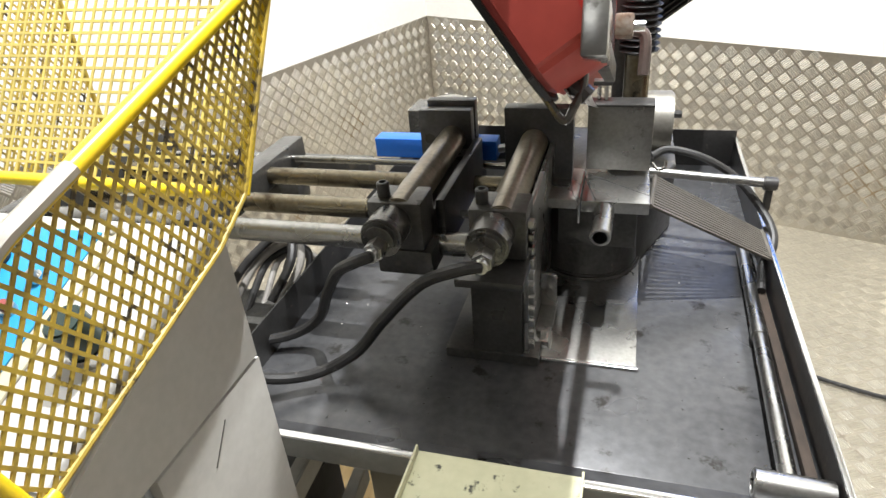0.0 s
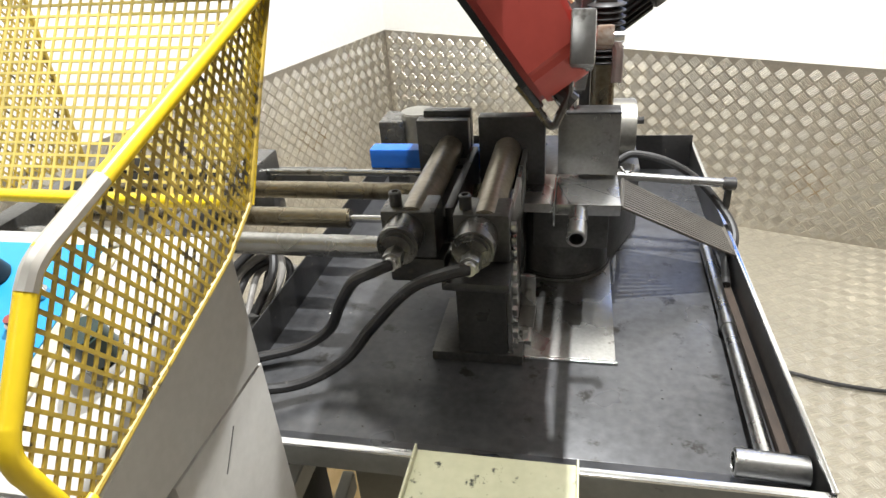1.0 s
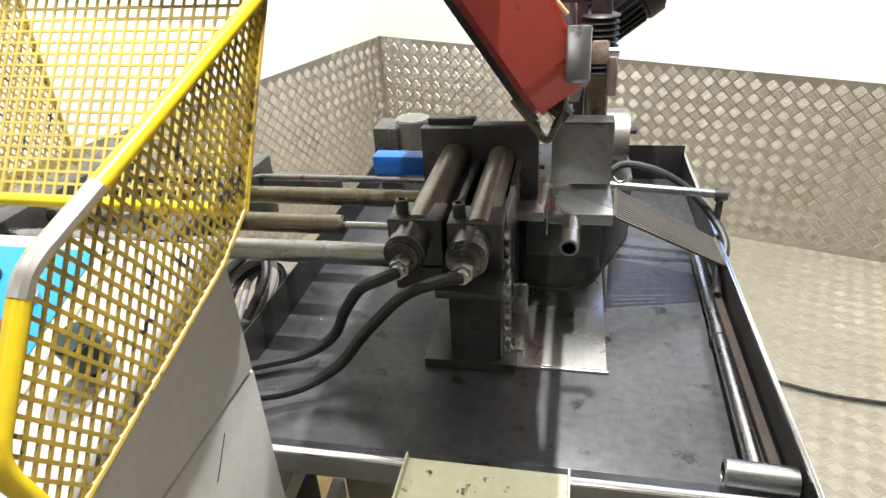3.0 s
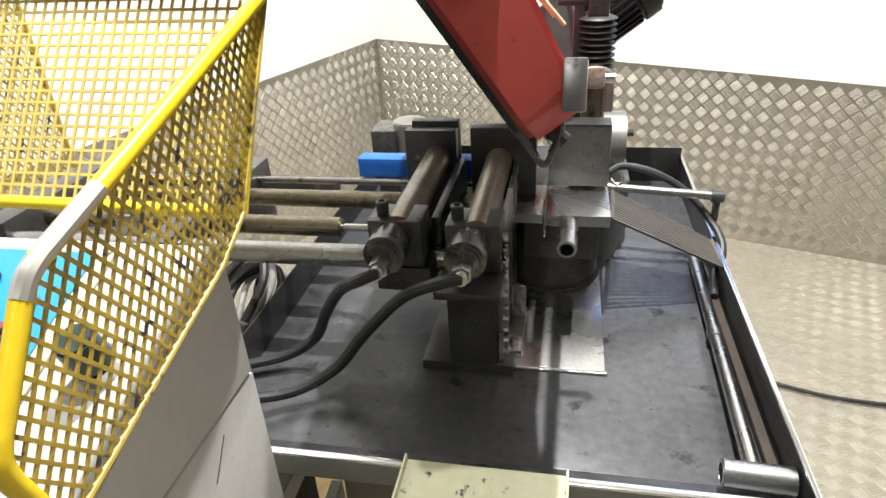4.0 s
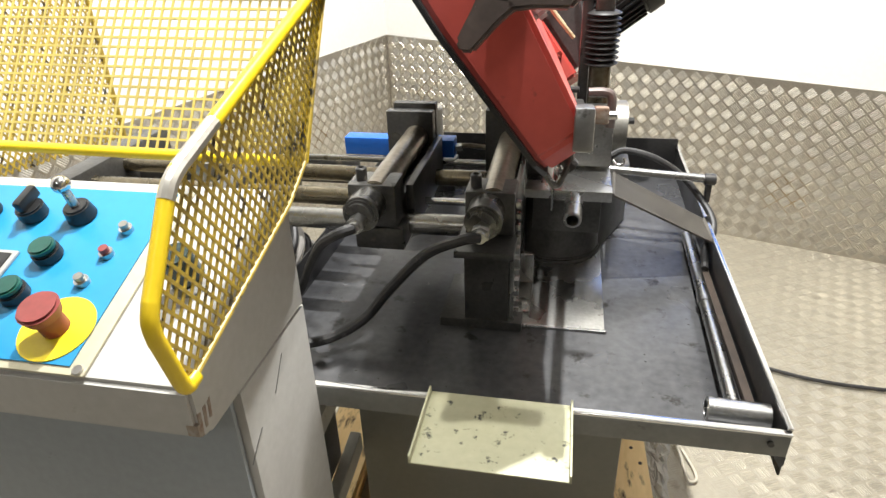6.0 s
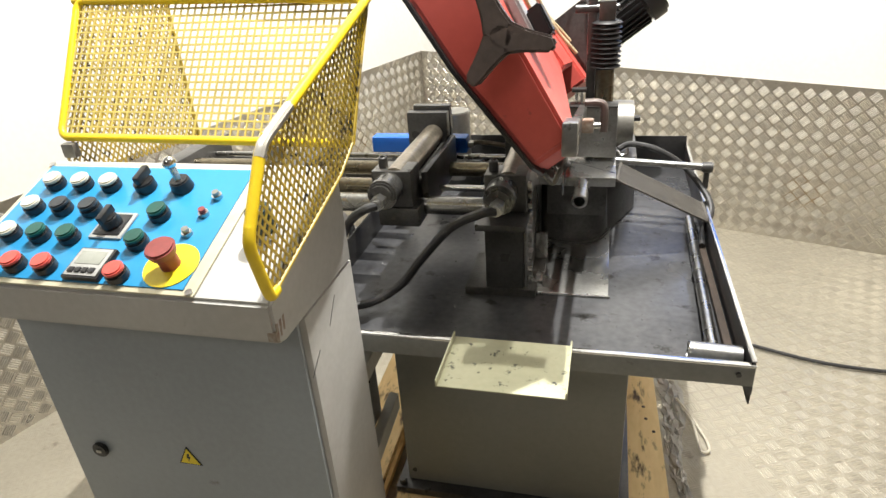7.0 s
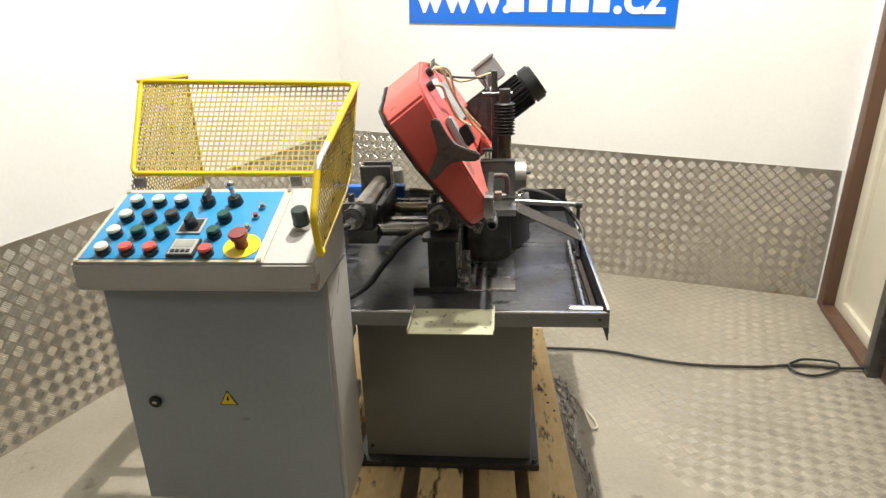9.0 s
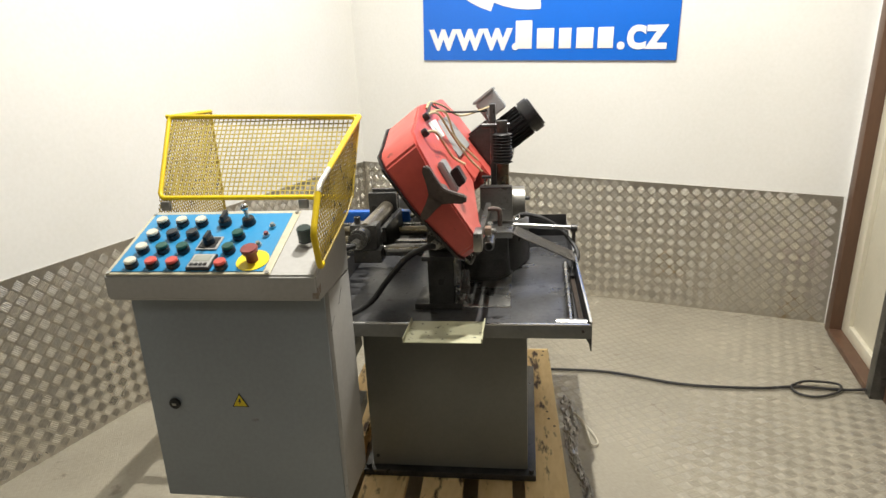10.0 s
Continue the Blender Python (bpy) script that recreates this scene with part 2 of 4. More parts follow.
def hose(bm, pts, r, seg=10, n=8):
    P = spline(pts, n)
    rings, up = [], Vector((0, 0, 1))
    for i, p in enumerate(P):
        d = (P[min(i + 1, len(P) - 1)] - P[max(i - 1, 0)]).normalized()
        a = up - d * up.dot(d)
        if a.length < 0.1:
            a = Vector((1, 0, 0)) - d * d.x
        a.normalize()
        up = a
        b = d.cross(a)
        rings.append([bm.verts.new(p + r * (math.cos(k * math.tau / seg) * a + math.sin(k * math.tau / seg) * b)) for k in range(seg)])
    for u, v in zip(rings, rings[1:]):
        for k in range(seg):
            bm.faces.new((u[k], u[(k + 1) % seg], v[(k + 1) % seg], v[k]))
    bm.faces.new(rings[0])
    bm.faces.new(rings[-1])
    return bm


def prism(bm, poly, d0, d1, place, bev=0.0):
    """A polygon (a, b) drawn out from d0 to d1; place(a, b, d) gives the point."""
    lo = [bm.verts.new(place(a, b, d0)) for a, b in poly]
    hi = [bm.verts.new(place(a, b, d1)) for a, b in poly]
    fs = [bm.faces.new(lo), bm.faces.new(hi)]
    for i in range(len(poly)):
        j = (i + 1) % len(poly)
        fs.append(bm.faces.new((lo[i], lo[j], hi[j], hi[i])))
    if bev:
        bmesh.ops.recalc_face_normals(bm, faces=fs)
        bmesh.ops.bevel(bm, geom=list({e for f in fs for e in f.edges}), offset=bev, segments=2, affect="EDGES")
    return bm


def tube(bm, p, q, r, wall, seg=24):
    """A pipe, open at q."""
    p, q = Vector(p), Vector(q)
    d = (q - p).normalized()
    a = d.orthogonal().normalized()
    b = d.cross(a)
    ring = lambda c, rr: [bm.verts.new(c + rr * (math.cos(k * math.tau / seg) * a + math.sin(k * math.tau / seg) * b)) for k in range(seg)]
    rs = [ring(p, r), ring(q - d * 0.002, r), ring(q, r - 0.002), ring(q, r - wall), ring(q - d * min(0.08, (q - p).length * 0.9), r - wall)]
    for u, v in zip(rs, rs[1:]):
        for k in range(seg):
            bm.faces.new((u[k], u[(k + 1) % seg], v[(k + 1) % seg], v[k]))
    bm.faces.new(rs[0])
    bm.faces.new(rs[-1])
    return bm


def lathe(bm, base, profile, seg=28):
    """A turned shape: rings of (radius, height) over base, closed at both ends."""
    rings = [[bm.verts.new((base[0] + r * math.cos(k * math.tau / seg), base[1] + r * math.sin(k * math.tau / seg), base[2] + h)) for k in range(seg)] for r, h in profile]
    for u, v in zip(rings, rings[1:]):
        for k in range(seg):
            bm.faces.new((u[k], u[(k + 1) % seg], v[(k + 1) % seg], v[k]))
    bm.faces.new(rings[0])
    bm.faces.new(rings[-1])
    return bm


# ---- the room ----
E1, E2 = Vector((0.948, -0.317, 0)), Vector((0.317, 0.948, 0))
CBR, CBL = Vector((1.705, 1.849, 0)), Vector((-1.012, 2.757, 0))
RDIR = Vector((-0.172, -0.985, 0))
# unseen front end, set far off so less light comes back
LF = CBL - E2 * 9.0
RF = CBR + RDIR * 8.4


def slab(name, a, b, z0, z1, thick, material, label, out, z0b=None, z1b=None):
    """An upright wall from a to b, thick to the side given by out."""
    bm = B()
    o = Vector(out) * thick
    z0b, z1b = z0 if z0b is None else z0b, z1 if z1b is None else z1b
    vs = []
    for p, lo, hi in ((a, z0, z1), (b, z0b, z1b), (b + o, z0b, z1b), (a + o, z0, z1)):
        vs.append((bm.verts.new((p.x, p.y, lo)), bm.verts.new((p.x, p.y, hi))))
    bm.faces.new([v[0] for v in vs])
    bm.faces.new([v[1] for v in vs])
    for i in range(4):
        j = (i + 1) % 4
        bm.faces.new((vs[i][0], vs[j][0], vs[j][1], vs[i][1]))
    return tagged(part(name, bm, material, smooth=False), label, kind="structure")


ROUT = Vector((0.985, -0.172, 0))
slab("wall_back", CBL - E1 * 0.2, CBR + E1 * 0.5, -0.02, CEIL, 0.15, WHITE, "plain white painted wall behind the machine", E2)
slab("wall_left", CBL, CBL - E2 * 4.2, -0.02, CEIL, 0.15, WHITE, "plain white painted side wall", -E1)
# The DULL walls are unseen, added in grey to hold bounced light down.
slab("wall_left_front", CBL - E2 * 4.2, LF, -0.02, CEIL, 0.15, DULL, "unseen side wall, made grey to cut bounced light", -E1)
slab("wall_right", CBR + RDIR * 1.75, RF, -0.02, CEIL, 0.15, DULL, "unseen wall past the door, made grey to cut bounced light", ROUT)
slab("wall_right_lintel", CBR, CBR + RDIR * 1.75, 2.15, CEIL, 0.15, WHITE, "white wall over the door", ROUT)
slab("wall_front", LF, RF, -0.02, CEIL, 0.15, DULL, "unseen wall opposite the machine, grey and far to cut bounced light", -E2)

bm = B()
bx(bm, -4.5, 3.5, -8.5, 4.0, -0.12, 0.0, 0)
floor = tagged(part("floor", bm, FLOORM, smooth=False), "worn beige metal tread plate floor", kind="structure")
bm = B()
bx(bm, -4.5, 3.5, -8.5, 4.0, CEIL, CEIL + 0.1, 0)
tagged(part("ceiling", bm, CEILP, smooth=False), "plain pale grey ceiling", kind="structure")


def pads(name, origin, ex, ey, ez, w, h, material, parent, label, pitch=0.042, side=0.036, high=0.0016, keep=None):
    """Raised five-bar marks of tread plate, alternately turned, as one mesh."""
    verts, faces = [], []
    c = math.sqrt(0.5)
    n = int((w + (0.8 if callable(h) else h)) / pitch) + 4
    bw, bl = side / 5 * 0.92, side
    for i in range(-n, n):
        for j in range(-n, n):
            u, v = (i + j) * c * pitch, (j - i) * c * pitch
            if not (0.02 < u < w - 0.02 and 0.02 < v < (h(u) if callable(h) else h) - 0.02):
                continue
            if keep and not keep(u, v):
                continue
            turn = (i + j) % 2
            d1 = (c, c) if turn else (c, -c)
            d2 = (-d1[1], d1[0])
            for k in range(5):
                o = (k - 2) * side / 5
                cx, cy = u + d2[0] * o, v + d2[1] * o
                l = bl * (0.5 if k in (1, 2, 3) else 0.46)
                base = len(verts)
                for a, b, z in ((-l, -bw / 2, 0), (l, -bw / 2, 0), (l, bw / 2, 0), (-l, bw / 2, 0), (-l * 0.9, 0, high), (l * 0.9, 0, high)):
                    x, y = cx + d1[0] * a + d2[0] * b, cy + d1[1] * a + d2[1] * b
                    p = origin + ex * x + ey * y + ez * z
                    verts.append((p.x, p.y, p.z))
                faces += [(base, base + 1, base + 5, base + 4), (base + 2, base + 3, base + 4, base + 5), (base + 1, base + 2, base + 5), (base + 3, base, base + 4)]
    me = bpy.data.meshes.new(name)
    me.from_pydata(verts, [], faces)
    me.materials.append(material)
    ob = new(name, me)
    ob.parent = parent
    return tagged(ob, label, kind="stuff")


UP = Vector((0, 0, 1))
# tread plate lining of the lower walls, its upper edge a little out of level
LBACK = (CBR - CBL).length
EB = (CBR - CBL).normalized()
lining = slab("trim_back", CBL - E2 * 0.004, CBR - E2 * 0.004, 0.0, 0.80, 0.004, TREAD, "aluminium tread plate lining on the white wall", -E2 * 0 + E2 * 0.9, 0.0, 0.695)
pads("bars", CBL - E2 * 0.0042, EB, UP, -E2, LBACK, lambda u: 0.80 - 0.105 * u / LBACK, PADS, lining, "raised five-bar marks")
lining = slab("trim_left", LF + E1 * 0.004, CBL + E1 * 0.004, 0.0, 0.62, 0.004, TREAD, "aluminium tread plate lining on the side wall", -E1 * 0.9, 0.0, 0.80)
LL = (CBL - LF).length
pads("bars", LF + E1 * 0.0042, E2, UP, E1, LL, lambda u: 0.62 + 0.18 * u / LL, PADS, lining, "raised five-bar marks", keep=lambda u, v: u > LL - 4.2)
under = lambda u, v: 1.0 < u < 1.9 and 1.9 < v < 3.1
pads("bars", CBL - E2 * 4.6 + UP * 0.0002, EB, E2, UP, 3.2, 4.6, FLOORP, floor, "raised five-bar marks of the floor plate", high=0.0009,
     keep=lambda u, v: not under(u, v) and v + 0.8 * max(u - 2.0, 0) > 3.1)
pads("worn_bars", CBL - E2 * 4.6 + UP * 0.0002, EB, E2, UP, 3.2, 4.6, FLOORM, floor, "trodden-down marks of the floor plate", high=0.00035,
     keep=lambda u, v: not under(u, v) and v + 0.8 * max(u - 2.0, 0) <= 3.1)

# door in the side wall
door = tagged(new("door_1"), "cream door leaf in a brown painted frame", kind="structure")


def wallbox(bm, s0, s1, z0, z1, d0, d1, bev=0.004):
    """A box along the door wall: s along it, d into the room."""
    m = Matrix.Translation(CBR) @ Matrix(((RDIR.x, -ROUT.x, 0, 0), (RDIR.y, -ROUT.y, 0, 0), (0, 0, 1, 0), (0, 0, 0, 1)))
    return bx(bm, s0, s1, d0, d1, z0, z1, bev, m)


part("frame_post", wallbox(B(), 0.065, 0.145, 0.0, 2.15, -0.12, 0.025), BROWN, door)
part("edge_strip", wallbox(B(), 0.0, 0.065, 0.0, 2.15, -0.10, 0.012), PRINT, door, "white edge strip")
part("threshold", wallbox(B(), 0.145, 0.76, 0.0, 0.0295, -0.12, 0.03), BROWN, door)
part("leaf", wallbox(B(), 0.24, 0.74, 0.05, 2.1, -0.09, -0.05), CREAM, door)
part("leaf_stile", wallbox(B(), 0.145, 0.24, 0.03, 2.12, -0.10, -0.03), CREAM, door)
part("lower_rail", wallbox(B(), 0.24, 0.74, 0.03, 0.09, -0.10, -0.03), CREAM, door)
part("frame_post", wallbox(B(), 0.76, 0.82, 0.0, 2.15, -0.12, 0.03), IRON, door, "dark steel post")
part("second_leaf", wallbox(B(), 0.82, 1.75, 0.0, 2.15, -0.10, -0.02), BROWN, door, "brown second leaf")
part("head", wallbox(B(), 0.03, 1.75, 2.09, 2.16, -0.12, 0.026), BROWN, door)

door.matrix_world = Matrix.Translation(CBR) @ Matrix.Rotation(radians(-1.9), 4, RDIR) @ Matrix.Translation(-CBR)
# company sign on the wall: blue board, white mark and bars
sa, sb = Vector((-0.522, 2.594, 1.453)), Vector((0.905, 2.116, 1.392))
SX = (sb - sa).normalized()
SN = SX.cross(UP).normalized()
SY = SN.cross(SX) * -1 if SN.cross(SX).z < 0 else SN.cross(SX)
SM = Matrix(((SX.x, SY.x, SN.x, sa.x), (SX.y, SY.y, SN.y, sa.y), (SX.z, SY.z, SN.z, sa.z), (0, 0, 0, 1)))
SM = Matrix.Translation(SN * 0.012) @ SM
sign = thing("wall_sign", "blue advertising board with white mark on the wall", "sign", at=SM)
SW = (sb - sa).length
part("board", bx(B(), 0, SW, 0, 0.82, -0.008, 0.0, 0.002), BLUE, sign)
bm = B()
RM, STEP = 0.856, 0.355
poly = []
for k in range(-3, 4):
    tip = 0.194 + STEP * k
    for f, drop in ((0.0, 0.050), (0.25, 0.036), (0.5, 0.022), (0.75, 0.010), (1.0, 0.0)):
        a = tip - STEP * (1 - f) + (0.012 if f == 0 else 0)
        x, y = 0.586 + (RM - drop) * math.sin(a), 1.12 - (RM - drop) * math.cos(a)
        if 0.03 < x < SW - 0.03 and y < 0.80:
            poly.append((x, y))
poly = [(poly[0][0], 0.80)] + poly + [(poly[-1][0], 0.80)]
bm.faces.new([bm.verts.new((x, y, 0.003)) for x, y in poly])
part("mark", bm, PRINT, sign, "white toothed disc", smooth=False)


def sign_text(body, x, y, size):
    cu = bpy.data.curves.new("lettering", "FONT")
    cu.body, cu.size, cu.extrude, cu.offset = body, size, 0.0006, 0.006
    ob = new("lettering", cu)
    me = bpy.data.meshes.new_from_object(ob)
    bpy.data.objects.remove(ob)
    me.materials.append(PRINT)
    ob = new("lettering", me)
    ob.parent, ob.location = sign, (x, y, 0.003)


sign_text("www.", 0.05, 0.065, 0.245)
for x0, w, h in ((0.605, 0.10, 0.155), (0.735, 0.10, 0.11), (0.865, 0.07, 0.11), (0.965, 0.095, 0.11), (1.085, 0.085, 0.11)):
    part("bar", bx(B(), x0, x0 + w, 0.065, 0.065 + h, 0.001, 0.004, 0.001), PRINT, sign)
sign_text(".cz", 1.185, 0.065, 0.245)

# ---- the pallet ----
pallet = thing("pallet", "oil-stained pine pallet under the saw", "pallet")
PX0, PX1, PY0, PY1 = -0.60, 0.238, -0.02, 1.20
for x0, x1 in ((-0.60, -0.475), (-0.425, -0.280), (-0.228, -0.096), (-0.046, 0.062), (0.102, 0.238)):
    part("deck_board", bx(B(), x0, x1, PY0, PY1, 0.118, 0.140, 0.002), WOOD, pallet)
for y in (PY0, (PY0 + PY1) / 2 - 0.05, PY1 - 0.1):
    part("cross_board", bx(B(), PX0, PX1, y, y + 0.1, 0.096, 0.1175, 0.002), WOOD, pallet)
    for x in (PX0, (PX0 + PX1) / 2 - 0.05, PX1 - 0.1):
        part("block", bx(B(), x, x + 0.1, y, y + 0.1, 0.022, 0.0955, 0.002), WOOD, pallet)
for x in (PX0, (PX0 + PX1) / 2 - 0.05, PX1 - 0.1):
    part("skid_board", bx(B(), x, x + 0.1, PY0, PY1, 0.0, 0.0215, 0.002), WOOD, pallet)

nail = part("nail", rod(B(), (0, 0, 0.138), (0, 0, 0.1408), 0.005, seg=10), RUST, pallet)
first = True
for x0, x1 in ((-0.425, -0.280), (-0.228, -0.096), (-0.046, 0.062), (0.102, 0.238)):
    for y in (0.02, 0.062, 0.55, 0.60, 0.65, 1.13, 1.17):
        for x in (x0 + 0.03, x1 - 0.03):
            ob = nail if first else new("nail", nail.data)
            ob.parent, ob.location, first = pallet, (x + 0.012 * math.sin(90 * y + 40 * x), y, 0), False
pallet.matrix_world = Matrix.Translation((0.238, 0.128, 0)) @ Matrix.Rotation(radians(1.8), 4, "Z") @ Matrix.Translation((-0.238, -0.128, 0))

# ---- the saw: base, tray, vises ----
base = thing("machine_base", "grey green sheet steel base of the bandsaw", "machine base")
part("body", bx(B(), -0.403, 0.109, 0.25, 0.95, 0.165, 0.7115, 0.004), GBASE, base)
part("foot_flange", bx(B(), -0.43, 0.135, 0.222, 0.98, 0.142, 0.163, 0.003), BLACKOX, base)
for x in (-0.415, 0.12):
    part("foot_bolt", rod(B(), (x, 0.236, 0.160), (x, 0.236, 0.178), 0.009, seg=6), BLACKOX, base)
part("screw", rod(B(), (-0.385, 0.2475, 0.20), (-0.385, 0.252, 0.20), 0.006, seg=10), BLACKOX, base)

TZ, RZ = 0.718, 0.788
TX0, TX1, TY0, TY1 = -0.52, 0.272, 0.0, 1.09
tray = thing("coolant_tray", "oily dark steel coolant tray with low rim", "tray")
part("tray_floor", bx(B(), TX0, TX1, TY0 + 0.08, TY1, TZ - 0.006, TZ, 0.001), TRAYM, tray)
part("front_slope", prism(B(), [(TY0, 0.752), (TY0, 0.748), (TY0 + 0.08, TZ - 0.006), (TY0 + 0.08, TZ)], TX0, TX1, lambda a, b, d: (d, a, b)), TRAYM, tray, smooth=False)
part("corner_tab", prism(B(), [(TX1 - 0.012, 0.748), (TX1 + 0.003, 0.748), (TX1 + 0.003, 0.733), (TX1 - 0.002, 0.730)], TY0 - 0.003, TY0 - 0.0005, lambda a, b, d: (a, d, b)), TRAYM, tray, smooth=False)
part("rim_screw", rod(B(), (TX1 - 0.02, TY0 - 0.003, 0.770), (TX1 - 0.02, TY0 - 0.007, 0.770), 0.004, seg=10), BLACKOX, tray)
part("front_rim", bx(B(), TX0, TX1 + 0.003, TY0 - 0.003, TY0, 0.748, RZ, 0.001), RIMF, tray, "dull grey front rim")
part("back_rim", bx(B(), TX0, TX1 + 0.003, TY1, TY1 + 0.003, TZ - 0.006, 0.81, 0.001), RIMM, tray)
part("side_rim", bx(B(), TX1, TX1 + 0.003, TY0, TY1, TZ - 0.006, RZ + 0.004, 0.001), RIMM, tray)
part("side_rim", bx(B(), TX0 - 0.003, TX0, TY0, TY1, TZ - 0.006, RZ, 0.001), RIMM, tray)
part("rim_fold", bx(B(), TX0, TX1 + 0.003, TY0 - 0.006, TY0 + 0.004, RZ - 0.003, RZ + 0.001, 0.001), BRIGHT, tray, "worn bright edge")
part("rim_fold", bx(B(), TX1 - 0.003, TX1 + 0.004, TY0, TY1, RZ + 0.002, RZ + 0.006, 0.001), BRIGHT, tray, "worn bright edge")

floor_plate = thing("bed_plate", "worn steel plate welded on the tray floor", "plate")
part("plate", bx(B(), -0.10, 0.059, 0.282, 0.60, TZ, TZ + 0.006, 0.0015), STEEL, floor_plate)

bead = B()
for k in range(46):
    bmesh.ops.create_uvsphere(bead, u_segments=6, v_segments=4, radius=0.003 + 0.0015 * random.random(), matrix=Matrix.Translation((-0.10 + 0.159 * k / 45, 0.280 + 0.001 * random.random(), TZ + 0.002)))
tagged(part("weld_bead", bead, BRIGHT, floor_plate, "bright lumpy weld bead"), kind="stuff")

catch = thing("chip_plate", "pale green enamelled sheet resting on the tray rim", "sheet")
part("sheet", bx(B(), -0.19, 0.0, -0.128, 0.003, 0.7895, 0.792, 0.0008), PALE, catch)
part("side_lip", bx(B(), -0.193, -0.1902, -0.128, 0.003, 0.7895, 0.802, 0.0008), PALE, catch)
part("side_lip", bx(B(), 0.0002, 0.003, -0.128, 0.003, 0.7895, 0.802, 0.0008), PALE, catch)


def cylinder_front(parent, x, z, top_bolt=-0.02):
    """The hydraulic cylinder of a vise: front cap, union, mounting block, barrel to the jaw."""
    part("mounting_block", bx(B(), x - 0.036, x + 0.046, 0.262, 0.325, z - 0.045, z + 0.032, 0.005), IRON, parent)
    bm = rod(B(), (x, 0.212, z), (x, 0.268, z), 0.030, bev=0.004, seg=28)
    rod(bm, (x, 0.206, z), (x, 0.214, z), 0.022, seg=24)
    part("end_cap", bm, CAPM, parent)
    bm = rod(B(), (x, 0.182, z - 0.006), (x, 0.212, z - 0.006), 0.0145, seg=6, bev=0.002)
    rod(bm, (x, 0.174, z - 0.006), (x, 0.186, z - 0.006), 0.010, seg=16)
    part("union_nut", bm, STEEL, parent)
    bm = rod(B(), (x + 0.010, 0.268, z + 0.012), (x + 0.010, 0.585, z + 0.012), 0.0245, seg=28, bev=0.002)
    part("barrel", bm, BARREL, parent, "oil-stained steel barrel")
    bm = B()
    tube(bm, (x + top_bolt, 0.285, z + 0.028), (x + top_bolt, 0.285, z + 0.054), 0.0095, 0.004, seg=16)
    part("socket_bolt", bm, BLACKOX, parent)


# feed vise on its carriage, built where the union nut stands at x = 0
carriage = thing("feed_vise", "dark oily hydraulic feed vise on round guide rails", "vise")
cylinder_front(carriage, 0.0, 0.955, -0.016)
part("slide_body", bx(B(), -0.028, 0.046, 0.30, 0.60, 0.862, 0.948, 0.005), IRON, carriage)
part("side_plate", bx(B(), 0.046, 0.060, 0.33, 0.60, 0.870, 0.962, 0.003), BLACKOX, carriage)
part("slide_foot", bx(B(), -0.030, 0.056, 0.262, 0.345, 0.868, 0.909, 0.004), IRON, carriage)
bm = bx(B(), -0.052, 0.046, 0.575, 0.60, 0.900, 1.020, 0.002)
bx(bm, -0.045, 0.046, 0.61, 0.632, 0.905, 1.028, 0.002)
bx(bm, -0.040, 0.040, 0.598, 0.612, 0.905, 1.012, 0.001)
part("jaw", bm, BLACKOX, carriage)
bm = rod(B(), (-0.085, 0.47, 0.905), (-0.03, 0.47, 0.905), 0.006, seg=12)
part("link_rod", bm, BRIGHT, carriage)
part("feed_hose", hose(B(), [(0, 0.178, 0.949), (-0.022, 0.165, 0.944), (-0.065, 0.195, 0.906), (-0.105, 0.225, 0.845), (-0.137, 0.24, 0.785), (-0.185, 0.235, 0.750), (-0.25, 0.21, 0.742), (-0.36, 0.16, 0.742)], 0.0088), RUBBER, carriage, "black rubber hose")

part("pressure_line", hose(B(), [(0.080, 0.655, 0.918), (0.10, 0.66, 0.922), (0.13, 0.675, 0.915), (0.17, 0.70, 0.90)], 0.006, seg=8), BARREL, carriage)
part("line_nut", rod(B(), (0.078, 0.655, 0.918), (0.092, 0.657, 0.920), 0.009, seg=6), STEEL, carriage)

stock = thing("steel_bar", "blue painted square steel bar in the feed vise", "bar")
part("bar", bx(B(), -0.172, 0.078, 0.636, 0.676, 0.900, 0.940, 0.003), STOCK, stock)

# guide rails and their end beam
rails = thing("guide_rails", "oily round steel guide rails of the bar feed", "rails")
part("front_rail", rod(B(), (-1.02, 0.32, 0.893), (-0.17, 0.32, 0.893), 0.019, seg=28), RAILM, rails)
part("feed_cylinder", rod(B(), (-1.02, 0.42, 0.893), (-0.40, 0.42, 0.893), 0.018, seg=24, bev=0.003), OILROD, rails, "oily feed cylinder")
part("feed_piston", rod(B(), (-0.41, 0.42, 0.893), (-0.13, 0.42, 0.893), 0.007, seg=16), BRIGHT, rails)
part("rear_rail", rod(B(), (-1.02, 0.53, 0.897), (-0.13, 0.53, 0.897), 0.017, seg=28), OILROD, rails, "brown oily rail")
part("thin_rod", rod(B(), (-1.02, 0.62, 0.897), (-0.13, 0.62, 0.897), 0.007, seg=16), RAILM, rails)
part("end_beam", bx(B(), -0.70, -0.655, 0.28, 0.68, 0.87, 0.925, 0.004), IRON, rails)
part("end_beam", bx(B(), -1.05, -1.00, 0.24, 0.70, 0.85, 0.93, 0.004), IRON, rails)
part("support_beam", bx(B(), -1.05, -0.62, 0.56, 0.61, 0.82, 0.868, 0.004), IRON, rails)
part("support_beam", bx(B(), -1.05, -0.52, 0.70, 0.74, 0.80, 0.86, 0.004), IRON, rails)

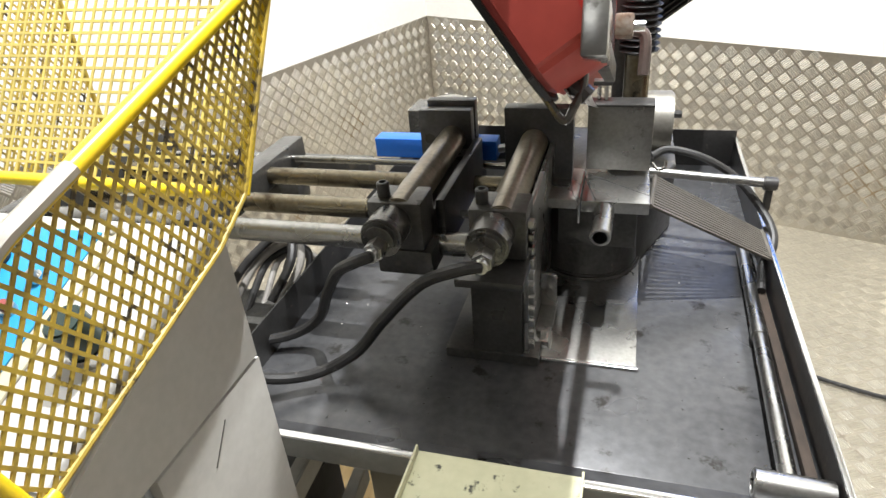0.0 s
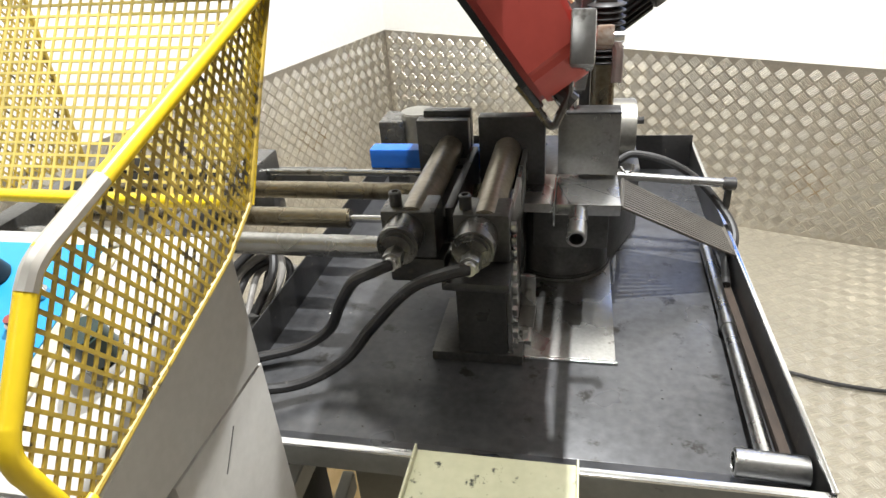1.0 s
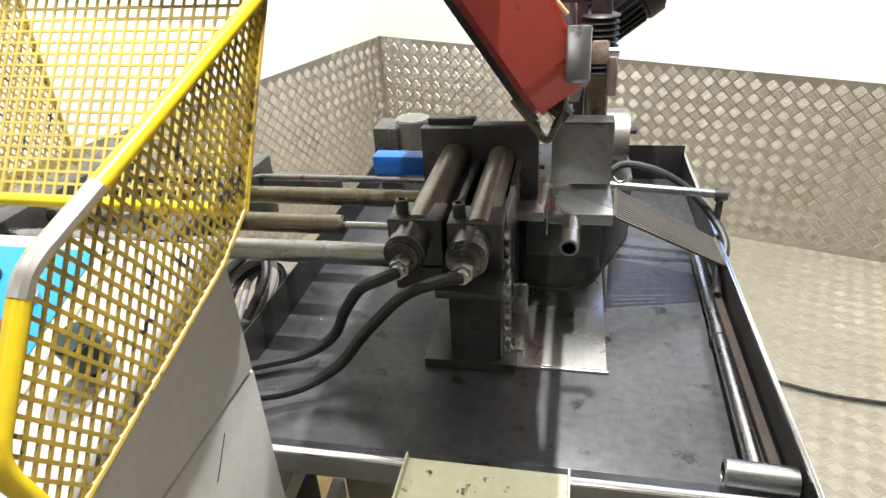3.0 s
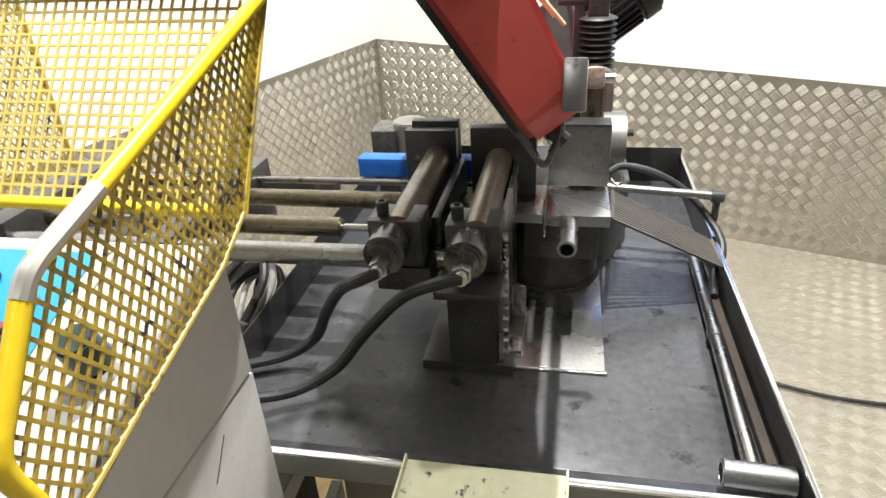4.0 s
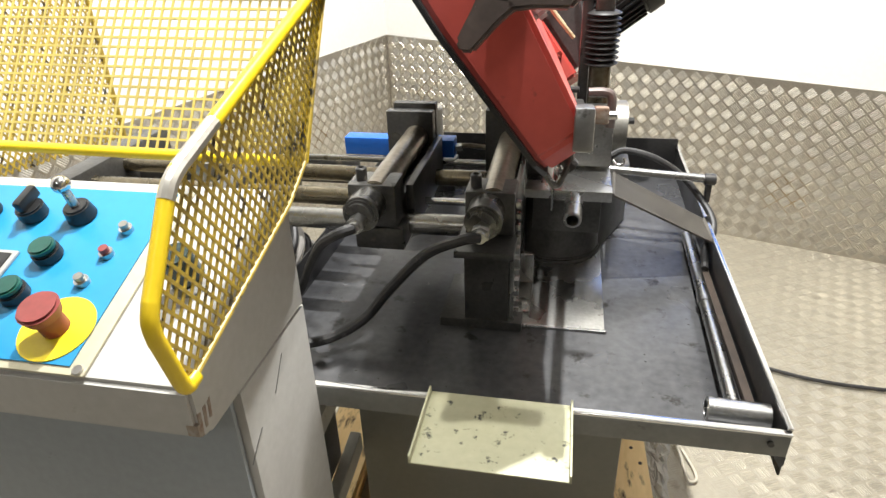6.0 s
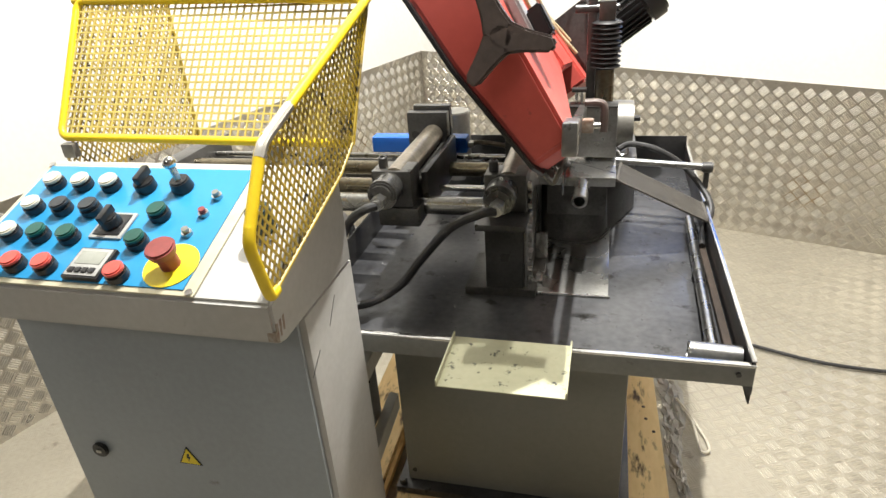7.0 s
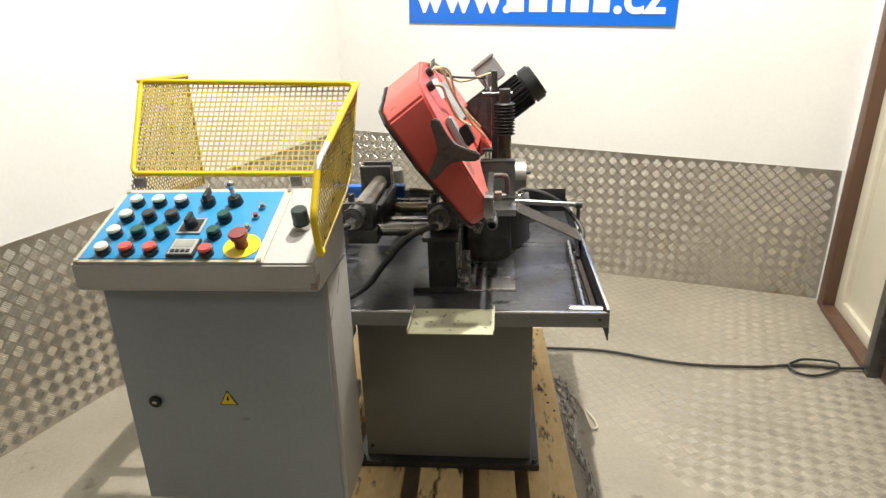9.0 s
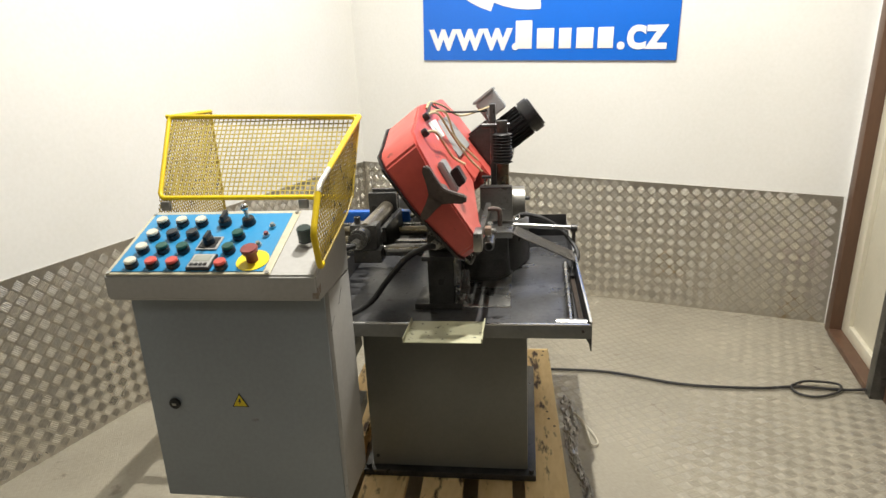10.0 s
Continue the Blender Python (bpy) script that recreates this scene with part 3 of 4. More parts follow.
# main vise
vise = thing("main_vise", "oily black hydraulic vise on a steel column", "vise")
VX = -0.147
cylinder_front(vise, VX, 0.952, -0.02)
part("flange", bx(B(), VX - 0.046, VX + 0.050, 0.205, 0.33, 0.892, 0.905, 0.002), BLACKOX, vise)
part("column", bx(B(), VX - 0.040, VX + 0.038, 0.265, 0.40, TZ + 0.018, 0.892, 0.004), IRON, vise)
part("foot", bx(B(), VX - 0.085, VX + 0.062, 0.262, 0.42, TZ, TZ + 0.018, 0.003), IRON, vise)
part("cheek_plate", bx(B(), VX + 0.0385, VX + 0.046, 0.270, 0.62, TZ + 0.012, 0.965, 0.002), STEEL, vise, "worn side plate")
for k in range(6):
    z = 0.775 + 0.034 * k
    part("edge_screw", rod(B(), (VX + 0.044, 0.285 + 0.012 * (k % 2), z), (VX + 0.054, 0.285 + 0.012 * (k % 2), z), 0.006, seg=8), STEEL, vise)
for k in range(11):
    z = TZ + 0.028 + 0.021 * k
    part("rack_tooth", bx(B(), VX + 0.0465, VX + 0.0545, 0.2685, 0.281, z, z + 0.011, 0.001), STEEL, vise)
part("clamp_bar", bx(B(), -0.100, -0.074, 0.300, 0.43, TZ + 0.0065, TZ + 0.020, 0.002), STEEL, vise)
part("clamp_angle", bx(B(), -0.100, -0.074, 0.40, 0.412, TZ + 0.020, 0.80, 0.002), STEEL, vise)
part("clamp_nut", rod(B(), (-0.088, 0.320, TZ + 0.020), (-0.088, 0.320, TZ + 0.032), 0.0095, seg=6, bev=0.001), STEEL, vise)
part("front_jaw", bx(B(), -0.190, -0.069, 0.575, 0.605, 0.885, 1.026, 0.002), BLACKOX, vise)

fixed = thing("fixed_jaw", "machined dark steel jaw block beside the blade slot", "vise jaw")
part("jaw_block", bx(B(), -0.046, 0.063, 0.585, 0.625, 0.912, 1.027, 0.002), JAWM, fixed)
part("jaw_top", bx(B(), -0.046, 0.063, 0.583, 0.627, 1.027, 1.031, 0.001), BLACKOX, fixed)
part("hook", hose(B(), [(0.066, 0.58, 0.93), (0.074, 0.575, 0.922), (0.086, 0.575, 0.924), (0.088, 0.578, 0.936)], 0.003, seg=8), BRIGHT, fixed)
for x in (-0.030, -0.018):
    part("guide_pin", rod(B(), (x, 0.612, 1.030), (x, 0.612, 1.058), 0.0035, seg=10), STEEL, fixed)
part("guide_cap", bx(B(), -0.040, -0.008, 0.600, 0.622, 1.058, 1.066, 0.002), BLACKOX, fixed)
bm = rod(B(), (0.02, 0.80, 0.930), (0.105, 0.80, 0.930), 0.060, seg=36, bev=0.004)
part("drive_housing", bm, ALU, fixed, "round aluminium housing")
part("housing_screw", rod(B(), (0.105, 0.80, 0.945), (0.122, 0.80, 0.945), 0.008, seg=10), BLACKOX, fixed)

swivel = thing("swivel_base", "black oily round swivel base under the table", "swivel base")
bm = rod(B(), (-0.037, 0.605, TZ), (-0.037, 0.605, TZ + 0.016), 0.098, seg=48, bev=0.004)
part("turntable", bm, IRON, swivel)
part("drum", rod(B(), (-0.037, 0.605, TZ + 0.016), (-0.037, 0.605, 0.876), 0.092, 0.086, seg=44), IRON, swivel)
part("skirt", bx(B(), -0.085, 0.048, 0.505, 0.66, 0.80, 0.878, 0.004), IRON, swivel)
part("swivel_arm", prism(B(), [(0.02, 0.56), (0.055, 0.59), (0.118, 0.75), (0.118, 0.95), (-0.10, 0.95), (-0.10, 0.66)], TZ, 0.86, lambda a, b, d: (a, b, d), 0.003), IRON, swivel)
part("drain_pipe", tube(B(), (-0.006, 0.47, 0.888), (-0.008, 0.392, 0.880), 0.0165, 0.005), STEEL, swivel, "short open steel pipe")

table = thing("saw_table", "ground steel saw table with a blade slot", "table")
part("table_plate", bx(B(), -0.045, 0.064, 0.470, 0.625, 0.884, 0.905, 0.002), STEEL, table)
part("slot_lip", bx(B(), -0.0495, -0.0455, 0.470, 0.583, 0.862, 0.909, 0.0008), BRIGHT, table, "bright worn slot edge")
bm = B()
for (xa, ya), (xb, yb) in (((-0.040, 0.578), (0.063, 0.500)), ((-0.044, 0.560), (-0.020, 0.472))):
    hose(bm, [(xa, ya, 0.9049), (0.5 * (xa + xb), 0.5 * (ya + yb), 0.9049), (xb, yb, 0.9049)], 0.0008, seg=5, n=2)
part("scribed_seam", bm, BLACKOX, table, "dark seam")
part("table_plate", bx(B(), -0.104, -0.050, 0.490, 0.625, 0.878, 0.896, 0.002), STEEL, table)

chute = thing("slatted_chute", "sloping slatted steel outlet chute beside the table", "chute")
ca, cb, cc, cd = Vector((0.066, 0.482, 0.895)), Vector((0.078, 0.66, 0.872)), Vector((0.272, 0.520, 0.785)), Vector((0.262, 0.60, 0.80))
cn = (cb - ca).cross(cc - ca).normalized()
NS = 13
for k in range(NS):
    f0, f1 = k / NS, (k + 0.64) / NS
    corners = [ca.lerp(cb, f0), ca.lerp(cb, f1), cc.lerp(cd, f1), cc.lerp(cd, f0)]
    bm = B()
    lo, hi = [bm.verts.new(c - cn * 0.002) for c in corners], [bm.verts.new(c + cn * 0.002) for c in corners]
    bm.faces.new(lo)
    bm.faces.new(hi)
    for q in range(4):
        bm.faces.new((lo[q], lo[(q + 1) % 4], hi[(q + 1) % 4], hi[q]))
    part("slat", bm, CHUTEM, chute, smooth=False)
part("end_bar", rod(B(), cc, cd, 0.004, seg=8), CHUTEM, chute)
part("end_bar", rod(B(), ca, cb, 0.004, seg=8), CHUTEM, chute)

stop = thing("length_stop", "round steel arm with a clamped length stop", "stop arm")
part("arm", rod(B(), (0.06, 0.665, 0.878), (0.284, 0.657, 0.866), 0.0085, seg=20, bev=0.001), STEEL, stop)
part("clamp", rod(B(), (0.262, 0.658, 0.866), (0.286, 0.657, 0.866), 0.0125, seg=20, bev=0.002), BLACKOX, stop)
part("stop_finger", bx(B(), 0.268, 0.280, 0.652, 0.664, 0.815, 0.856, 0.002), BLACKOX, stop)

chose = thing("coolant_hose", "black rubber hose looping over the tray rim", "hose")
part("hose", hose(B(), [(0.07, 0.70, 0.895), (0.10, 0.71, 0.905), (0.16, 0.70, 0.895), (0.22, 0.69, 0.862), (0.262, 0.66, 0.822), (0.283, 0.62, 0.795), (0.282, 0.585, 0.775), (0.266, 0.56, 0.752), (0.258, 0.50, 0.738)], 0.0075), RUBBER, chose)

rod1 = thing("loose_rod", "long oily steel rod lying along the tray rim", "rod")
bm = rod(B(), (0.247, 0.66, TZ + 0.013), (0.229, 0.085, TZ + 0.030), 0.0105, seg=20)
part("shaft", bm, STEEL, rod1)
part("collar", rod(B(), (0.2375, 0.365, TZ + 0.0215), (0.2385, 0.39, TZ + 0.021), 0.0125, seg=20, bev=0.001), STEEL, rod1)
part("spring", hose(B(), [(0.254 + 0.006 * math.cos(k * 1.57), 0.50 + 0.0022 * k, TZ + 0.014 + 0.006 * math.sin(k * 1.57)) for k in range(60)], 0.0016, seg=5, n=2), BRIGHT, rod1, "small coil spring")
tub = thing("steel_tube", "bright short steel tube in the tray corner", "tube")
part("tube", tube(B(), (0.268, 0.060, 0.758), (0.186, 0.064, 0.758), 0.0175, 0.005, seg=28), STEEL, tub)
strip = thing("wood_strip", "dirty brown wooden strip against the tray rim", "strip")
part("strip", bx(B(), 0.2545, 0.268, 0.09, 0.52, TZ, TZ + 0.014, 0.002), RUST, strip)

rear = thing("rear_clamp", "grey steel clamp block with round cap behind the rails", "clamp")
part("block", bx(B(), -0.475, -0.415, 0.86, 0.95, 0.80, 0.925, 0.004), CAPM, rear)
part("post", rod(B(), (-0.385, 0.90, 0.74), (-0.385, 0.90, 0.940), 0.042, seg=32, bev=0.003), ALU, rear, "turned steel post")
part("bracket", bx(B(), -0.47, -0.31, 0.87, 0.94, TZ, 0.80, 0.004), IRON, rear)
mhose = thing("vise_hose", "black rubber hydraulic hose of the main vise", "hose")
part("hose", hose(B(), [(VX, 0.178, 0.946), (-0.172, 0.168, 0.945), (-0.232, 0.178, 0.910), (-0.30, 0.188, 0.832), (-0.345, 0.175, 0.778), (-0.41, 0.15, 0.747), (-0.475, 0.115, 0.760), (-0.525, 0.095, 0.802), (-0.58, 0.07, 0.795), (-0.66, 0.05, 0.72)], 0.0088), RUBBER, mhose)

bundle = thing("hose_bundle", "tangle of grey and dark hydraulic hoses beside the tray", "hoses")
for k, m in enumerate((RUBBER, CORD2, RUBBER, CORD2, RUBBER)):
    o = 0.022 * k
    part("hose", hose(B(), [(-0.70 + o, 0.12, 0.62 + o), (-0.66 + o, 0.22 + o, 0.72), (-0.63 + 0.5 * o, 0.34 + o, 0.80 - 0.3 * o), (-0.57 + 0.4 * o, 0.40 + 0.5 * o, 0.845 - o), (-0.54 + 0.1 * o, 0.36 + o, 0.815 - o), (-0.56, 0.30 + o, 0.76 - o)], 0.008 - 0.0005 * k), m, bundle)
part("manifold", bx(B(), -0.72, -0.56, 0.26, 0.36, 0.60, 0.74, 0.004), IRON, bundle, "dark valve block")

lift = thing("lift_cylinder", "lift cylinder with black bellows beside the saw bow", "cylinder")
part("tube", rod(B(), (0.030, 0.665, 0.905), (0.030, 0.665, 1.10), 0.0215, seg=28), OILROD, lift)
bm = lathe(B(), (0.030, 0.665, 1.098), [(q, 0.0105 * k + o) for k in range(10) for q, o in ((0.024, 0.0), (0.033, 0.0042), (0.034, 0.0052), (0.033, 0.0062))] + [(0.024, 0.105)])
part("bellows", bm, RUBBER, lift, "black rubber bellows")
part("clevis", bx(B(), 0.012, 0.048, 0.645, 0.685, 1.203, 1.245, 0.004), IRON, lift)
part("pin", rod(B(), (-0.04, 0.665, 1.228), (0.055, 0.665, 1.228), 0.009, seg=16), BLACKOX, lift)
part("back_rail", bx(B(), -0.012, 0.008, 0.66, 0.70, 0.90, 1.30, 0.003), BLACKOX, lift, "black upright plate")

# ---- the saw bow; the object's origin is its hinge ----
bow = thing("saw_bow", "red enamelled swinging bow of the bandsaw", "saw bow")
TIP = Vector((-0.048, -0.839, 0.0175))
WV, NV = Vector((-0.59, 0, 0.807)), Vector((0.807, 0, 0.59))


def bw(u, w, d):
    """A place on the bow: u back from its front, w up its slope, d off its back plate."""
    return TIP + Vector((0, u, 0)) + WV * w + NV * d


def bo(u, w, d):
    """The same over the slanting outer face of the wheel cover; d = 0.088 lies on it."""
    return bw(u, w, d - 0.026 + 0.135 * w if u < 0.4 else d)


COVER = [(0.015, 0.0), (-0.02, 0.02), (-0.078, 0.190), (-0.060, 0.305), (-0.02, 0.337), (0.07, 0.354), (0.24, 0.39), (0.398, 0.39), (0.398, 0.11), (0.13, 0.035), (0.09, 0.0)]
part("wheel_cover", prism(B(), COVER, 0.0, 0.088, lambda u, w, d: bo(u, w, d) if d else bw(u, w, d), 0.006), RED, bow)
part("back_plate", prism(B(), [(0.008, -0.002), (-0.027, 0.018), (-0.085, 0.190), (-0.067, 0.307), (-0.022, 0.340), (0.068, 0.357), (0.24, 0.394), (1.05, 0.394), (1.05, 0.11), (0.40, 0.11), (0.13, 0.030), (0.09, 0.0)], -0.006, 0.0, bw, 0.001), PLASTIC, bow, "black back plate")
part("beam", prism(B(), [(0.40, 0.11), (0.40, 0.40), (0.72, 0.40), (0.72, 0.11)], 0.0, 0.085, bw, 0.006), RED, bow)
part("drive_cover", prism(B(), [(0.70, 0.06), (0.70, 0.40), (0.95, 0.40), (1.04, 0.30), (1.04, 0.12), (0.95, 0.04)], 0.0, 0.088, bw, 0.006), RED, bow)
part("lid_plate", prism(B(), [(0.38, 0.20), (0.38, 0.33), (0.74, 0.33), (0.74, 0.20)], 0.089, 0.094, bw, 0.001), BOXG, bow, "grey sheet lid")
part("slide_block", prism(B(), [(0.005, 0.15), (0.005, 0.235), (0.075, 0.235), (0.075, 0.15)], 0.088, 0.106, bo, 0.004), BOXG, bow, "grey tension slide")
# star handle on the front
hub = bw(-0.108, 0.180, 0.077)
handle = part("tension_handle", rod(B(), bw(-0.06, 0.180, 0.077), bw(-0.122, 0.180, 0.077), 0.020, 0.016, seg=24, bev=0.003), STAR, bow, "three-armed brown black handle")
for w, e in ((0.252, 0.094), (0.132, 0.124), (0.158, 0.012)):
    d = bw(-0.108, w, e) - hub
    reach = d.length
    d.normalize()
    s = Vector((-d.z, 0, d.x))
    bm = B()
    pts = [(0.004, 0.021), (0.03, 0.014), (reach - 0.004, 0.0095), (reach + 0.002, 0.0), (reach - 0.004, -0.0095), (0.03, -0.014), (0.004, -0.021)]
    prism(bm, pts, -0.014, 0.008, lambda p, q, o: hub + d * p + s * q + Vector((0, o, 0)), 0.003)
    part("arm", bm, STAR, handle)
# blade guide on the front and blade
gd = part("guide_block", bx(B(), -0.021, 0.001, -0.872, -0.80, 0.048, 0.0955, 0.003), STEEL, bow, "ground steel guide block")
part("guide_arm", bx(B(), -0.018, -0.002, -0.80, -0.40, 0.052, 0.08, 0.003), IRON, bow)
part("guide_bracket", bx(B(), 0.003, 0.020, -0.80, -0.770, 0.072, 0.092, 0.003), RUSTP, bow, "rusty steel bracket")
part("bracket_bolt", rod(B(), (0.020, -0.785, 0.082), (0.030, -0.785, 0.082), 0.005, seg=10), STEEL, bow)
part("guide_hook", hose(B(), [(0.0, -0.60, 0.10), (0.025, -0.60, 0.10), (0.034, -0.60, 0.09), (0.034, -0.60, 0.05)], 0.007), STAR, bow)
part("blade", prism(B(), [(0.03, -0.012), (0.03, 0.015), (0.95, 0.015), (0.95, -0.012)], 0.012, 0.0133, bw), STEEL, bow, "narrow steel saw blade")
part("blade_guard", hose(B(), [bw(0.045, 0.030, -0.009), bw(0.045, 0.008, -0.007), bw(0.045, -0.023, -0.005), bw(0.045, -0.018, 0.010), bw(0.045, -0.008, 0.026), bw(0.045, 0.004, 0.036)], 0.0042, seg=8), CAPM, bow, "bent steel blade guard")
part("drip_nut", rod(B(), bw(0.05, 0.005, 0.02), bw(0.05, -0.018, 0.026), 0.009, seg=10), BLACKOX, bow)
# motor, gearbox, terminal box
part("gearbox", prism(B(), [(0.83, 0.06), (0.83, 0.23), (1.02, 0.23), (1.02, 0.06)], 0.088, 0.19, bw, 0.01), BLACKOX, bow)
mc = lambda d: bw(0.923, 0.140, d + 0.018)
motor = part("motor", rod(B(), mc(0.16), mc(0.30), 0.054, seg=32, bev=0.004), PLASTIC, bow, "black finned electric motor")
for k in range(26):
    a = k * math.tau / 26
    o = (WV * math.cos(a) + Vector((0, 1, 0)) * math.sin(a))
    bm = B()
    s = NV.cross(o).normalized() * 0.0012
    p, q = mc(0.175) + o * 0.053, mc(0.275) + o * 0.053
    vs = [bm.verts.new(x) for x in (p - s, p + s, q + s, q - s, p - s + o * 0.011, p + s + o * 0.011, q + s + o * 0.011, q - s + o * 0.011)]
    for f in ((0, 1, 2, 3), (4, 5, 6, 7), (0, 1, 5, 4), (1, 2, 6, 5), (2, 3, 7, 6), (3, 0, 4, 7)):
        bm.faces.new([vs[i] for i in f])
    part("fin", bm, PLASTIC, motor, smooth=False)
part("fan_cowl", rod(B(), mc(0.275), mc(0.328), 0.066, seg=12, bev=0.008), PLASTIC, motor)
box = part("terminal_box", prism(B(), [(0.87, 0.222), (0.87, 0.300), (0.97, 0.300), (0.97, 0.222)], 0.18, 0.268, bw, 0.005), BOXG, bow, "grey terminal box")
part("lid", prism(B(), [(0.866, 0.300), (0.866, 0.311), (0.974, 0.311), (0.974, 0.300)], 0.176, 0.272, bw, 0.003), BOXG, box)
for k, e in enumerate((0.20, 0.228)):
    part("gland", rod(B(), bw(0.868, 0.262, e), bw(0.848, 0.258, e), 0.008, seg=12), STEEL, box)
part("warning_label", prism(B(), [(0.22, 0.28), (0.22, 0.335), (0.36, 0.335), (0.36, 0.28)], 0.0885, 0.0892, bo), PRINT, bow, "worn white label")
# wiring
for pts, m in (
    ([(0.06, 0.315, 0.100), (0.09, 0.30, 0.115), (0.17, 0.27, 0.105), (0.22, 0.22, 0.10), (0.22, 0.18, 0.12)], CORD),
    ([(0.20, 0.355, 0.095), (0.25, 0.34, 0.12), (0.35, 0.28, 0.11), (0.40, 0.19, 0.11), (0.42, 0.12, 0.115)], CORD),
    ([(0.24, 0.36, 0.10), (0.33, 0.33, 0.13), (0.45, 0.25, 0.11), (0.50, 0.15, 0.115)], CORD),
    ([(0.20, 0.35, 0.100), (0.30, 0.375, 0.112), (0.48, 0.37, 0.112), (0.66, 0.33, 0.12), (0.845, 0.258, 0.20)], RUBBER),
    ([(0.25, 0.37, 0.10), (0.42, 0.385, 0.12), (0.60, 0.36, 0.12), (0.75, 0.30, 0.13), (0.845, 0.258, 0.228)], CORD),
    ([(0.848, 0.258, 0.20), (0.82, 0.22, 0.19), (0.80, 0.12, 0.15), (0.78, 0.05, 0.12)], RUBBER),
):
    part("cable", hose(B(), [bo(*p) for p in pts], 0.0036, seg=8), m, bow, "cream cable" if m is CORD else "black cable")
for p in ((0.06, 0.315, 0.088), (0.20, 0.35, 0.088)):
    part("cable_gland", rod(B(), bo(*p), bo(p[0], p[1], p[2] + 0.016), 0.011, seg=12, bev=0.002), PLASTIC, bow)
part("limit_switch", prism(B(), [(0.015, 0.155), (0.015, 0.20), (0.065, 0.20), (0.065, 0.155)], 0.106, 0.13, bo, 0.003), PLASTIC, bow)

# ---- control cabinet ----
cab = thing("control_cabinet", "grey enamelled control cabinet with sloping blue panel", "control cabinet")
CX0, CX1 = -0.832, -0.337
part("body", bx(B(), -0.826, CX1 - 0.0004, -0.214, -0.0454, 0.385, 0.9545, 0.003), LGREY, cab)
part("door", bx(B(), -0.823, CX1 - 0.010, -0.222, -0.2145, 0.392, 0.953, 0.003), GREY, cab)
side = lambda a, b, d: (d, a, b)
part("head", prism(B(), [(-0.288, 1.020), (-0.288, 0.966), (-0.270, 0.955), (-0.045, 0.955), (-0.045, 1.110)], CX0, CX1, side, 0.004), LGREY, cab)
SL = math.atan2(1.098 - 1.008, 0.243)
PM = Matrix.Translation((0, -0.288, 1.020)) @ Matrix.Rotation(SL, 4, "X")


def on_panel(bm, dy=-0.013):
    bmesh.ops.transform(bm, matrix=PM @ Matrix.Translation((0, dy, 0)), verts=bm.verts)
    return bm


part("panel_edge", on_panel(bx(B(), -0.827, -0.440, 0.002, 0.246, 0.0005, 0.004, 0.0015), 0), EDGE, cab, "yellowed raised panel edge")
part("panel", on_panel(bx(B(), -0.817, -0.457, 0.010, 0.236, 0.0042, 0.006, 0.0005), 0), PANEL, cab, "blue control panel")
for x in (-0.820, -0.447):
    for y in (0.007, 0.240):
        part("panel_screw", on_panel(rod(B(), (x, y, 0.004), (x, y, 0.007), 0.005, seg=12), 0), STEEL, cab)


def button(x, y, material, label):
    b = part("push_button", on_panel(rod(B(), (x, y, 0.006), (x, y, 0.019), 0.0148, seg=20, bev=0.002)), PLASTIC, cab)
    part("cap", on_panel(rod(B(), (x, y, 0.019), (x, y, 0.0265), 0.0135, seg=20, bev=0.002)), material, b, label)


COLS = (-0.772, -0.722, -0.672)
ROWS_Y = (0.202, 0.149, 0.095, 0.041)
KINDS = ((IVORY, IVORY, IVORY), (IVORY, SMOKE, SMOKE), (IVORY, GREEN, GREEN), (IVORY, BUTRED, BUTRED))
NAMES = {"ivory_button": "ivory push button cap", "smoke_button": "dark smoke cap", "dark_green_button": "dark green cap", "red_button": "red cap"}
for y, row in zip(ROWS_Y, KINDS):
    for x, m in zip(COLS, row):
        button(x, y, m, NAMES[m.name])
for x, y, m in ((-0.556, 0.145, GREEN), (-0.560, 0.092, GREEN), (-0.556, 0.035, BUTRED)):
    button(x, y, m, NAMES[m.name])
sel = part("selector", on_panel(rod(B(), (-0.612, 0.202, 0.006), (-0.612, 0.202, 0.022), 0.0155, seg=20, bev=0.002)), PLASTIC, cab)
part("lever", on_panel(bx(B(), -0.617, -0.607, 0.190, 0.222, 0.022, 0.036, 0.003)), PLASTIC, sel)
joy = part("joystick", on_panel(rod(B(), (-0.553, 0.205, 0.006), (-0.553, 0.205, 0.024), 0.017, 0.014, seg=20, bev=0.002)), PLASTIC, cab)
part("stick", on_panel(rod(B(), (-0.553, 0.205, 0.024), (-0.555, 0.208, 0.046), 0.005, seg=12)), STEEL, joy)
bm = B()
bmesh.ops.create_uvsphere(bm, u_segments=16, v_segments=10, radius=0.010, matrix=Matrix.Translation((-0.555, 0.208, 0.052)))
part("ball", on_panel(bm), BRIGHT, joy, "chrome ball")
cam_sw = part("rotary_switch", on_panel(bx(B(), -0.646, -0.594, 0.098, 0.148, 0.006, 0.010, 0.002)), FRAMEG, cab, "pale switch plate")
part("scale_plate", on_panel(bx(B(), -0.641, -0.599, 0.103, 0.143, 0.010, 0.0112, 0.001)), PLASTIC, cam_sw, "black scale plate")
part("knob", on_panel(rod(B(), (-0.620, 0.123, 0.011), (-0.620, 0.123, 0.026), 0.015, 0.012, seg=16, bev=0.002)), PLASTIC, cam_sw)
part("grip", on_panel(bx(B(), -0.6245, -0.6155, 0.108, 0.138, 0.024, 0.036, 0.002)), PLASTIC, cam_sw)
disp = part("counter_display", on_panel(bx(B(), -0.636, -0.580, 0.024, 0.076, 0.006, 0.014, 0.002)), PLASTIC, cab)
